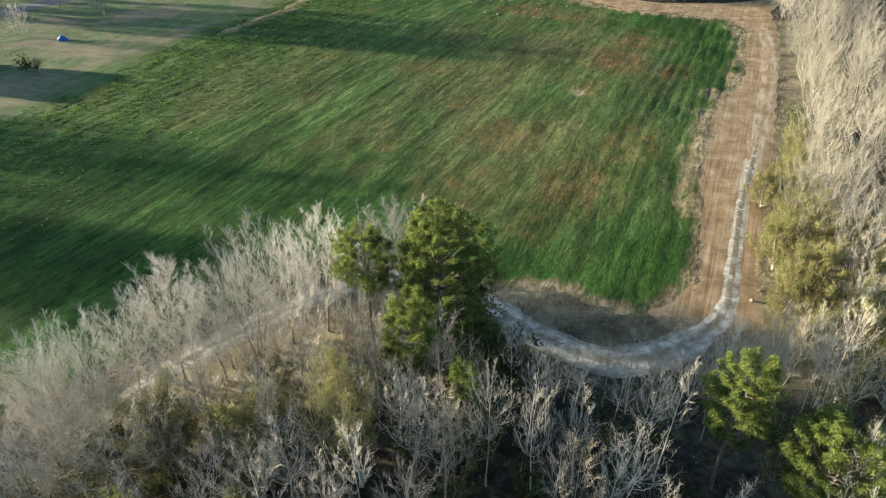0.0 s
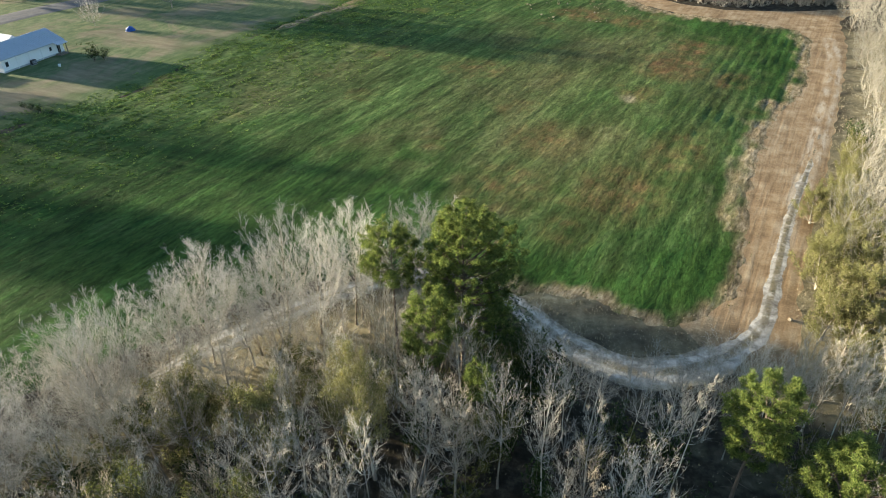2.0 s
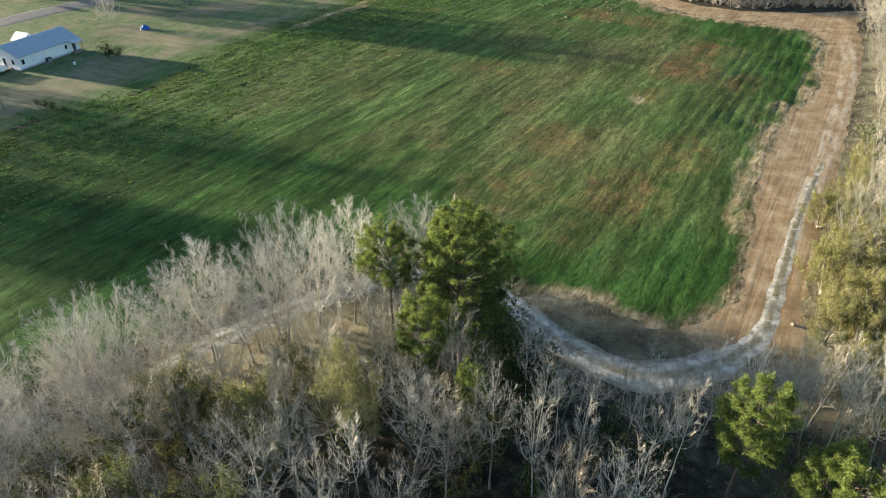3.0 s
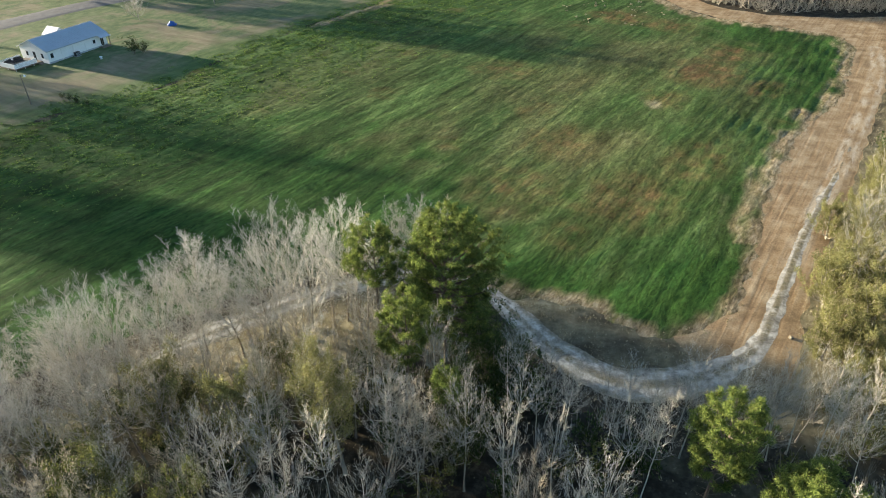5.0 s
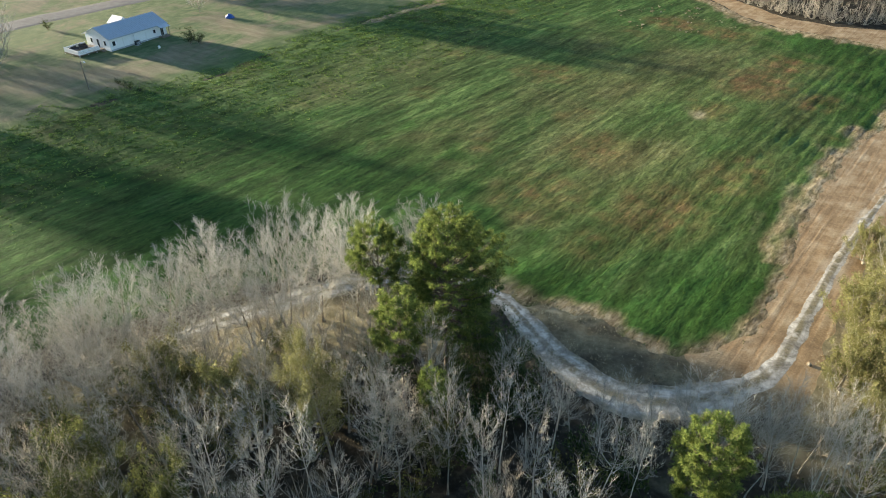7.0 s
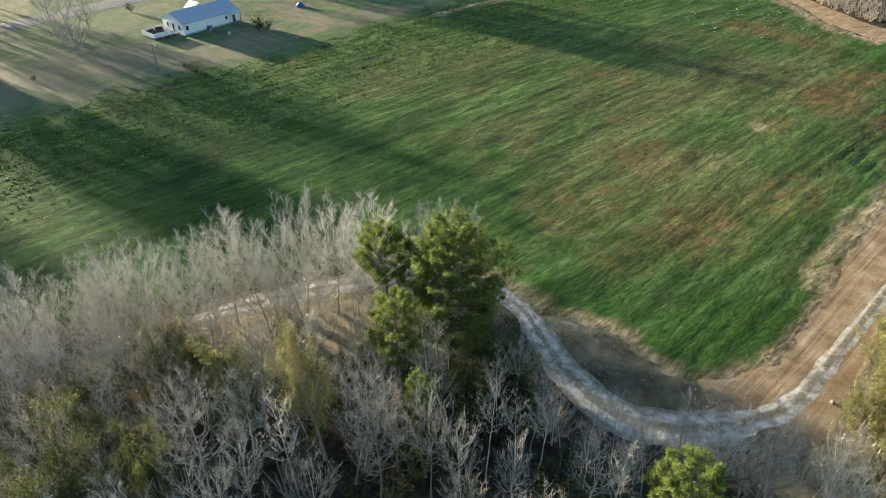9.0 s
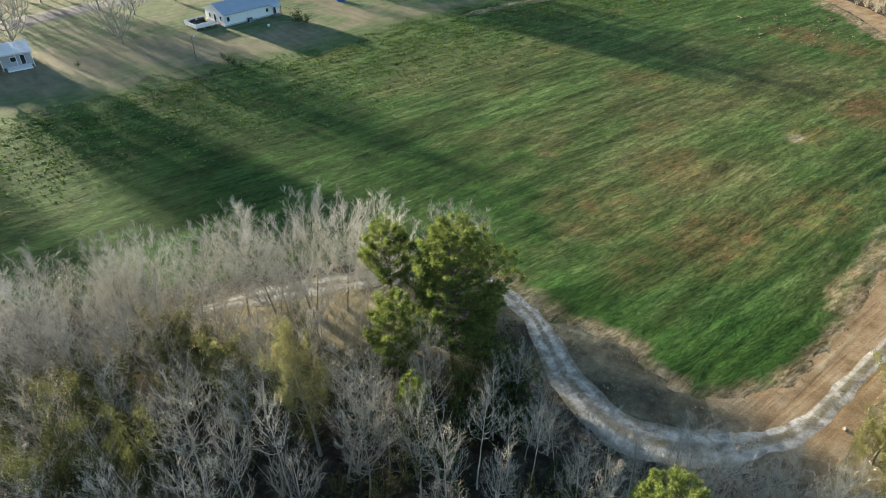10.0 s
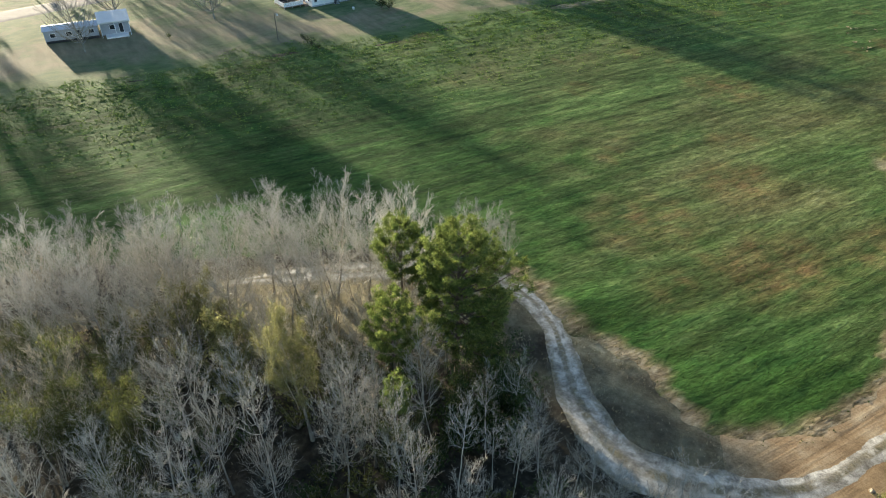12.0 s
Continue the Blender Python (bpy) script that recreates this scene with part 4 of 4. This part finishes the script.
# ---- bushes and leafy young trees of the wood ----
GREEN_SPOTS = [(0, -16.4, 21.4, 0.85, 1.6), (0, -11.3, 23.8, 0.6, 2.2), (1, -4.9, 34.9, 1.0, 1.15)]
LEAFY = [bare_tree("leafy_young_tree", 520 + i, 9.0, 2.6, 0.15, 22, 640, BARK_GREY, TWIG_GREY, "young tree in yellow-green leaf among bare trees", "leafy young trees", 1.0, 2, YOUNG_LEAF, 15, sub=1, bud_size=0.12) for i in range(2)]
for x, y, h in [(-19.5, 26.0, 1.1), (-25.5, 23.5, 1.1), (-21.0, 38.4, 0.6), (-25.0, 36.3, 0.6), (-16.0, 23.0, 0.95), (3.5, 36.5, 1.0), (-10.0, 21.0, 1.0), (40.5, 45.0, 0.8), (28.0, 27.0, 0.9), (-2.0, 22.5, 0.9), (-23.0, 29.5, 0.8), (-14.0, 43.5, 0.75), (-8.0, 40.5, 0.8), (-31.0, 25.0, 0.9)]:
    place(LEAFY[rng.randrange(2)], USED, x, y, rng.uniform(0, 6.3), rng.uniform(0.85, 1.0), h)
CROWNS = [bush("leafy_tree", 940, 10.5, 2.6, YOUNG_LEAF, "yellow-green leafy tree standing in the bare wood", "tree", "leafy young trees", 14000, 0.11, 0.36),
          bare_tree("yellow_green_tree", 941, 13.0, 2.3, 0.34, 24, 700, BARK_GREY, TWIG_TAN, "slender tree in pale yellow-green spring leaf", "budding trees", 0.9, 1, BUD, 26, sub=1, bud_size=0.095)]
for k, x, y, size, tall in GREEN_SPOTS:
    place(CROWNS[k], USED, x, y, rng.uniform(0, 6.3), size, tall)
BUSHES = [bush("evergreen_bush", 900 + i, 4.0, 1.9, DARK_LEAF, "dark evergreen bush in the wood's undergrowth", "bush", G_UNDER, 800, 0.22) for i in range(2)]
BUSHES += [bush("olive_bush", 910, 3.6, 1.8, OLIVE_LEAF, "olive-green bush in the wood's undergrowth", "bush", G_UNDER, 700, 0.2)]
HOLLY = [bush("evergreen_tree", 930 + i, 7.5, 2.3, SHADE_LEAF, "dark leafy evergreen tree beneath a large pine", "tree", "evergreens under the pines", 4200, 0.15, 0.26) for i in range(2)]
for i, (x, y, k, tall) in enumerate([(4.4, 48.6, 1.0, 1.2), (6.3, 46.6, 0.9, 0.95), (3.4, 45.0, 0.9, 1.0), (5.4, 44.0, 0.75, 0.85), (2.0, 49.6, 0.85, 1.1), (7.3, 48.8, 0.6, 0.9)]):
    place(HOLLY[(i + rng.randrange(2)) % 2], USED, x, y, rng.uniform(0, 6.3), k, tall)
for x, y in scatter(18, [(8, 46), (13, 44.5), (20, 44), (27, 45.5), (31, 42), (22, 39), (10, 40)], 1.9, 34, SINGLE):
    place(WOODS[rng.choice((3, 5, 5, 1))], USED, x, y, rng.uniform(0, 6.3), rng.uniform(0.6, 0.8), rng.uniform(0.85, 1.05))
for x, y in [(4.2, 50.5), (3.0, 46.0), (6.0, 47.5), (-3.0, 44.5), (7.0, 45.2), (8.2, 43.6), (6.6, 42.4), (8.9, 45.6), (5.2, 40.0), (9.8, 43.8), (7.6, 47.0), (2.0, 42.0), (-7.0, 43.0), (5.5, 41.5), (-2.0, 38.0), (-12.0, 38.0), (-18.0, 33.0), (-24.0, 27.5), (8.0, 34.0), (18.0, 38.5), (28.5, 38.0), (33.0, 33.0), (-9.0, 31.0), (0.5, 30.0), (12.5, 25.5), (20.0, 27.0), (-28.0, 31.0), (-15.5, 28.5), (57.8, 102.0), (58.8, 104.0), (56.8, 100.4), (58.6, 101.4)]:
    place(BUSHES[rng.randrange(2)], USED, x, y, rng.uniform(0, 6.3), rng.uniform(0.7, 1.25))
for x, y, k in [(36.0, 47.4, 0.8), (38.6, 46.6, 0.9), (37.2, 50.6, 0.7), (34.9, 48.4, 0.5), (40.0, 48.2, 0.9), (39.0, 56.0, 0.7), (38.0, 44.0, 0.9)]:
    place(BUSHES[2], USED, x, y, rng.uniform(0, 6.3), k)
for x, y, k in [(35.4, 46.2, 0.9), (37.0, 48.6, 1.0), (39.3, 45.2, 1.1), (36.4, 44.6, 1.0), (33.6, 46.8, 0.7), (38.4, 52.2, 0.8)]:
    place(THICKET[2], USED, x, y, rng.uniform(0, 6.3), k)
for x, y in scatter(16, WOOD_AREA, 3.0, 90, SINGLE, 1.0):
    place(BUSHES[rng.choice((0, 1, 2, 2))], USED, x, y, rng.uniform(0, 6.3), rng.uniform(0.6, 1.2))


# ---- the houses ----
def frame_at(x, y, ux, uy):
    """A pose at (x, y) whose x axis runs along (ux, uy)."""
    return Matrix.Translation((x, y, height_at(x, y))) @ Matrix.Rotation(math.atan2(uy, ux), 4, "Z")


def gable_body(length, width, eave, ridge, z0=0.0):
    """Walls and gable ends, as one closed shape; x along the ridge, y across."""
    bm = bmesh.new()
    ring = [(0, z0), (width, z0), (width, eave), (width / 2, ridge), (0, eave)]
    a = [bm.verts.new((0, y, z)) for y, z in ring]
    b = [bm.verts.new((length, y, z)) for y, z in ring]
    bm.faces.new(a[::-1])
    bm.faces.new(b)
    for i in range(5):
        j = (i + 1) % 5
        bm.faces.new((a[i], a[j], b[j], b[i]))
    bmesh.ops.recalc_face_normals(bm, faces=bm.faces[:])
    return bm


def roof_slab(x0, x1, y0, z0, y1, z1, thick=0.12, lift=0.01):
    """One slope of a roof, from eave to ridge, with standing seams."""
    bm = bmesh.new()

    def slab(a, b, lift, t):
        n = Vector((0, z0 - z1, y1 - y0)).normalized()
        if n.z < 0:
            n = -n
        low = [Vector((a, y0, z0)), Vector((b, y0, z0)), Vector((b, y1, z1)), Vector((a, y1, z1))]
        v = [bm.verts.new(p + n * lift) for p in low] + [bm.verts.new(p + n * (lift + t)) for p in low]
        for f in ((0, 1, 2, 3), (4, 5, 6, 7), (0, 1, 5, 4), (1, 2, 6, 5), (2, 3, 7, 6), (3, 0, 4, 7)):
            bm.faces.new([v[i] for i in f])

    slab(x0, x1, lift, thick)
    bmesh.ops.recalc_face_normals(bm, faces=bm.faces[:])
    return bm


def seamed_roof(parent, x0, x1, y0, z0, y1, z1, thick, seams, material, label):
    """A slope with its standing seams, each a piece of its own."""
    slope = part("roof", roof_slab(x0, x1, y0, z0, y1, z1, thick), material, parent, label)
    first = part("seam", roof_slab(-0.03, 0.03, y0, z0, y1, z1, 0.05, 0.012 + thick), material, slope) if seams else None
    for i in range(seams):
        o = first if i == 0 else new("seam", first.data)
        o.parent, o.matrix_basis = slope, pose(x0 + (x1 - x0) * (i + 0.5) / seams, 0, 0)
    return slope


def window_part(parent, x0, x1, z0, z1, y=0.0, side="y", name="window"):
    """A framed pane on a wall: side y faces -y, side x faces -x."""
    def bx(a0, a1, c0, c1, d0, d1):
        return box_bm(a0, y - d1, c0, a1, y - d0, c1) if side == "y" else box_bm(y - d1, a0, c0, y - d0, a1, c1)
    w = part(name, bx(x0, x1, z0, z1, 0.0, 0.05), WHITE, parent, "white window frame" if name == "window" else "white door frame")
    part("pane", bx(x0 + 0.08, x1 - 0.08, z0 + 0.08, z1 - 0.08, 0.05, 0.07), GLASS, w, "dark glass")
    return w


def white_house():
    root = tagged(new("house"), "white single-storey house with a blue-grey metal roof", "house")
    L, W, E, R = 14.6, 8.4, 2.75, 4.45
    part("wall", gable_body(L, W, E, R, -0.2), WHITE, root, "white horizontal siding")
    seamed_roof(root, -0.4, L + 0.4, -0.45, E - 0.18, W / 2, R, 0.12, 30, ROOF, "blue-grey standing-seam metal")
    seamed_roof(root, -0.4, L + 0.4, W + 0.45, E - 0.18, W / 2, R, 0.12, 30, ROOF, "blue-grey standing-seam metal")
    for x0, x1, z0, z1 in [(0.55, 1.35, 1.0, 2.1), (11.0, 11.7, 1.1, 2.0)]:
        window_part(root, x0, x1, z0, z1)
    window_part(root, 12.9, 13.8, 0.2, 2.2, name="door")
    for y0, y1 in [(1.2, 2.0), (5.9, 6.7)]:
        window_part(root, y0, y1, 1.0, 2.1, 0.0, "x")
    window_part(root, 3.6, 4.5, 0.2, 2.2, 0.0, "x", "door")
    for y0, y1 in [(3.2, 3.3), (6.0, 6.1), (9.0, 9.1)]:
        part("drainpipe", box_bm(y0, -0.10, 0.0, y1, -0.02, E - 0.25, 0.01), WHITE, root)
    wing = part("wing", gable_body(3.4, 3.2, 2.6, 3.9, -0.2), WHITE, root, "small white rear wing")
    wing.matrix_basis = pose(8.2, W + 3.3, 0, 0, 0, -90)
    for a, b in ((-0.3, 1.6), (3.5, 1.6)):
        part("slope", roof_slab(-0.2, 3.6, a, 2.5, b, 3.9, 0.1), ROOF_WHITE, wing, "white metal")
    part("skirting", box_bm(0.02, -0.03, -0.1, L - 0.02, 0.0, 0.35), GREY_SIDING, root)
    part("doorstep", box_bm(12.2, -1.5, -0.05, 14.4, -0.03, 0.22, 0.02), WOOD, root, "grey wooden doorstep")
    for x in (12.3, 14.2):
        part("porch_post", box_bm(x, -1.45, 0.2, x + 0.12, -1.33, 2.35), WOOD, root)
    part("porch_roof", roof_slab(12.0, 14.6, -1.75, 2.3, -0.03, 2.75, 0.08), ROOF, root)
    root.matrix_basis = frame_at(-94.7, 122.2, 0.287, 0.958)
    return root


white_house()


def deck():
    """A raised deck at the gable end: boards, white posts, rails and pickets."""
    root = tagged(new("deck"), "wooden deck with white picket railing at the house's gable", "deck")
    part("platform", box_bm(-6.2, 2.0, 0.3, -0.1, 7.4, 0.45, 0.02), WOOD, root, "weathered boards")
    for x in (-6.1, -4.1, -2.1):
        for y in (2.1, 7.2):
            part("post", box_bm(x, y, -0.1, x + 0.12, y + 0.12, 1.45), WHITE, root)
    part("post", box_bm(-6.1, 4.6, -0.1, -5.98, 4.72, 1.45), WHITE, root)
    for z in (0.55, 1.3):
        part("rail", box_bm(-6.1, 2.12, z, -1.2, 2.2, z + 0.1), WHITE, root)
        part("rail", box_bm(-6.1, 7.22, z, -1.2, 7.3, z + 0.1), WHITE, root)
        part("rail", box_bm(-6.08, 2.2, z, -6.0, 7.2, z + 0.1), WHITE, root)
    first = part("picket", box_bm(0, 0, 0.5, 0.16, 0.03, 1.38), WHITE, root)
    for i in range(24):
        for where in ((-6.0 + 0.2 * i, 2.08, 0), (-6.0 + 0.2 * i, 7.32, 0)):
            o = first if (i, where[1]) == (0, 2.08) else new("picket", first.data)
            o.parent, o.matrix_basis = root, pose(*where)
    for i in range(24):
        o = new("picket", first.data)
        o.parent, o.matrix_basis = root, pose(-6.09, 2.25 + 0.2 * i, 0, 0, 0, 90)
    for i in range(2):
        part("step", box_bm(-1.1, 1.3 + 0.35 * i, 0.0, -0.2, 1.65 + 0.35 * i, 0.15 + 0.15 * i), WOOD, root)
    root.matrix_basis = frame_at(-94.7, 122.2, 0.287, 0.958)


deck()


def covered_seat(x, y, turn, w, d, h):
    """A garden seat under a dark cover: seat block, back and arms, rounded."""
    root = tagged(new("garden_seat"), "garden seat under a dark cover on the deck", "garden seat", "seats on the deck")
    part("seat", box_bm(-w / 2, -d / 2, 0.0, w / 2, d / 2, h * 0.45, 0.08), DARK_THING, root)
    part("backrest", box_bm(-w / 2, d / 2 - 0.2, h * 0.45, w / 2, d / 2, h, 0.07), DARK_THING, root)
    for s in (-1, 1):
        part("armrest", box_bm(s * w / 2 - 0.12, -d / 2 + 0.05, h * 0.45, s * w / 2 + 0.04, d / 2 - 0.2, h * 0.65, 0.04), DARK_THING, root)
    root.matrix_basis = frame_at(-94.7, 122.2, 0.287, 0.958) @ pose(x, y, 0.45, 0, 0, turn)


covered_seat(-4.6, 5.9, 20, 2.0, 0.9, 0.95)
covered_seat(-2.4, 6.2, -15, 1.6, 0.9, 0.9)
covered_seat(-5.0, 3.6, 100, 1.4, 0.8, 0.85)


def mobile_home():
    root = tagged(new("mobile_home"), "grey mobile home with a white-edged carport roof", "mobile home")
    part("wall", gable_body(10.0, 4.2, 2.5, 2.9, 0.1), GREY_SIDING, root, "blue-grey siding")
    seamed_roof(root, -0.2, 10.2, -0.2, 2.45, 2.1, 2.92, 0.08, 16, ROOF, "blue-grey metal")
    seamed_roof(root, -0.2, 10.2, 4.4, 2.45, 2.1, 2.92, 0.08, 16, ROOF, "blue-grey metal")
    for x in (1.0, 4.0, 8.2):
        window_part(root, x, x + 1.1, 1.1, 2.0)
    window_part(root, 6.0, 6.9, 0.3, 2.2, name="door")
    part("wall", box_bm(10.6, 0.6, 0.1, 16.0, 5.0, 2.9), GREY_SIDING, root, "blue-grey siding")
    seamed_roof(root, 10.2, 16.4, -0.9, 2.95, 5.6, 3.5, 0.14, 8, ROOF_WHITE, "white metal carport roof")
    part("fascia", box_bm(10.2, -0.98, 2.86, 16.4, -0.92, 3.14), ROOF_WHITE, root, "white fascia board")
    part("porch_floor", box_bm(11.2, -1.9, 0.02, 15.6, 0.55, 0.3, 0.02), WHITE, root, "white-edged porch")
    for x in (10.5, 13.2, 16.0):
        part("post", box_bm(x, -0.85, 0.0, x + 0.12, -0.73, 2.9), WHITE, root)
    window_part(root, 12.2, 13.4, 1.1, 2.1, 0.6)
    window_part(root, 14.0, 14.9, 0.35, 2.3, 0.6, name="door")
    part("skirting", box_bm(0.05, -0.04, -0.1, 9.95, 0.0, 0.5), DARK_THING, root)
    root.matrix_basis = frame_at(-118.7, 71.6, 0.46, 0.89)


mobile_home()


def yard_light():
    root = tagged(new("yard_light"), "thin wooden pole with a pale yard lamp", "lamp post")
    pole = Buf()
    pole.tube([Vector((0, 0, -0.3)), Vector((-0.05, 0, 2.5)), Vector((-0.15, 0.05, 5.4))], [0.11, 0.095, 0.08], 8, False)
    part("pole", pole, WOOD, root, "", True)
    arm = Buf()
    arm.tube([Vector((-0.15, 0.05, 5.2)), Vector((0.2, 0.05, 5.45)), Vector((0.6, 0.05, 5.5))], [0.03, 0.03, 0.03], 6, False)
    part("arm", arm, GREY_SIDING, root, "", True)
    bm = bmesh.new()
    bmesh.ops.create_cone(bm, cap_ends=True, segments=14, radius1=0.24, radius2=0.12, depth=0.32, matrix=pose(0.65, 0.05, 5.35))
    part("lamp_head", bm, WHITE, root, "pale lamp head")
    root.matrix_basis = pose(-83.7, 101.8, height_at(-83.7, 101.8))


yard_light()


def tarp_heap():
    root = tagged(new("tarp_heap"), "bright blue tarpaulin over a heap in the yard", "tarpaulin")
    bm = bmesh.new()
    bmesh.ops.create_icosphere(bm, subdivisions=4, radius=1.0)
    for v in bm.verts:
        k = 1 + 0.16 * noise.noise(v.co * 2.3) + 0.05 * noise.noise(v.co * 7)
        z = max(v.co.z, -0.05)
        v.co = Vector((v.co.x * 1.35 * k, v.co.y * 1.05 * k, z * 1.35 * k * (1 - 0.25 * abs(v.co.x))))
    part("sheet", bm, BLUE, root, "creased blue sheet")
    root.matrix_basis = pose(-83.9, 152.3, height_at(-83.9, 152.3), 0, 0, 25) @ Matrix.Scale(0.8, 4)


tarp_heap()


def bucket():
    root = tagged(new("bucket"), "white plastic bucket on the lawn", "bucket")
    bm = bmesh.new()
    bmesh.ops.create_cone(bm, cap_ends=True, segments=16, radius1=0.34, radius2=0.42, depth=0.75, matrix=pose(0, 0, 0.37))
    part("shell", bm, WHITE, root)
    ring = Buf()
    ring.tube([Vector((0.41 * math.cos(a * 0.449), 0.41 * math.sin(a * 0.449), 0.74)) for a in range(15)], [0.03] * 15, 5, False)
    part("rim", ring, WHITE, root)
    root.matrix_basis = pose(-86.2, 127.0, height_at(-86.2, 127.0)) @ Matrix.Scale(0.7, 4)


bucket()
for x, y, k in [(-81.2, 131.2, 1.15), (-79.2, 131.8, 0.85), (-80.0, 105.4, 0.4), (-78.0, 104.6, 0.45), (-76.1, 103.9, 0.45), (-73.6, 103.3, 0.4), (-120.5, 132.5, 0.75), (-102.6, 89.0, 0.4)]:
    yard = place(BUSHES[rng.randrange(2)], USED, x, y, rng.uniform(0, 6.3), k, 0.8)
    yard.name = "yard_bush"
    tagged(yard, "low dark green bush on the lawn", "bush", "bushes on the lawn")
for x, y, s in [(-120.3, 119.2, 0.7), (-139.5, 103, 0.8)]:
    place(YARD_TREE[rng.randrange(2)], USED, x, y, rng.uniform(0, 6.3), s)


def stone(x, y, size, seed):
    """A pale rounded stone, half sunk in the soil."""
    root = tagged(new("stone"), "pale rounded stone lying on the dirt road", "stone", "stones on the dirt road")
    bm = bmesh.new()
    bmesh.ops.create_icosphere(bm, subdivisions=3, radius=size)
    for v in bm.verts:
        v.co *= 1 + 0.3 * noise.noise(v.co * 2.0 / size + Vector((seed, 0, 0))) + 0.08 * noise.noise(v.co * 7.0 / size)
        v.co.z *= 0.7
    part("boulder", bm, SAND, root)
    root.matrix_basis = pose(x, y, height_at(x, y) + 0.05 + size * 0.25, 0, 0, seed * 50)


stone(34.4, 58.2, 0.24, 1)
px, py = cover(24, 900, (8, 36, 168, 192), lambda x, y, c: (poly_depth(x, y, FIELD) > 0.5) & (c < 0.35 * np.clip(smooth_noise(x, y, 9, 141), 0, 1)))
tufts("pale_stubble", px, py, field_height, STRAW, 0.45, 0.14, 5, "pale dry stubble clumps in the crop", "dry grass", 5, 0.5)


def field_rim(x, y, chance):
    d = poly_depth(x, y, FIELD) + 0.8 * smooth_noise(x, y, 5.5, 11)
    return (np.abs(d) < 1.3) & (chance < (1.1 - np.abs(d)) * (0.5 + 0.5 * smooth_noise(x, y, 2.5, 151)))


rx, ry = cover(25, 40000, (-30, 72, 45, 135), field_rim)
half = len(rx) // 2
tufts("rim_grass", rx[:half], ry[:half], lambda x, y: np.maximum(field_height(x, y), land(x, y) + 0.04), GRASS, 0.09, 0.05, 4, "ragged green grass at the crop's rim", "grass", 6, 0.7)
tufts("rim_straw", rx[half:], ry[half:], lambda x, y: np.maximum(field_height(x, y), land(x, y) + 0.04), STRAW, 0.10, 0.03, 4, "pale dry grass at the crop's rim", "dry grass", 7, 0.7)


def heat_pump():
    """A dark outdoor unit against the long wall."""
    root = tagged(new("heat_pump"), "dark outdoor heat pump beside the house wall", "heat pump")
    part("casing", box_bm(0, 0, 0.08, 1.1, 0.6, 0.95, 0.04), DARK_THING, root)
    part("base", box_bm(-0.1, -0.1, 0.0, 1.2, 0.7, 0.08), GREY_SIDING, root, "grey concrete pad")
    for i in range(6):
        part("louvre", box_bm(0.1, -0.02, 0.2 + 0.11 * i, 1.0, 0.0, 0.25 + 0.11 * i), GREY_SIDING, root)
    root.matrix_basis = frame_at(-94.7, 122.2, 0.287, 0.958) @ pose(5.6, -1.0, 0.0)


heat_pump()
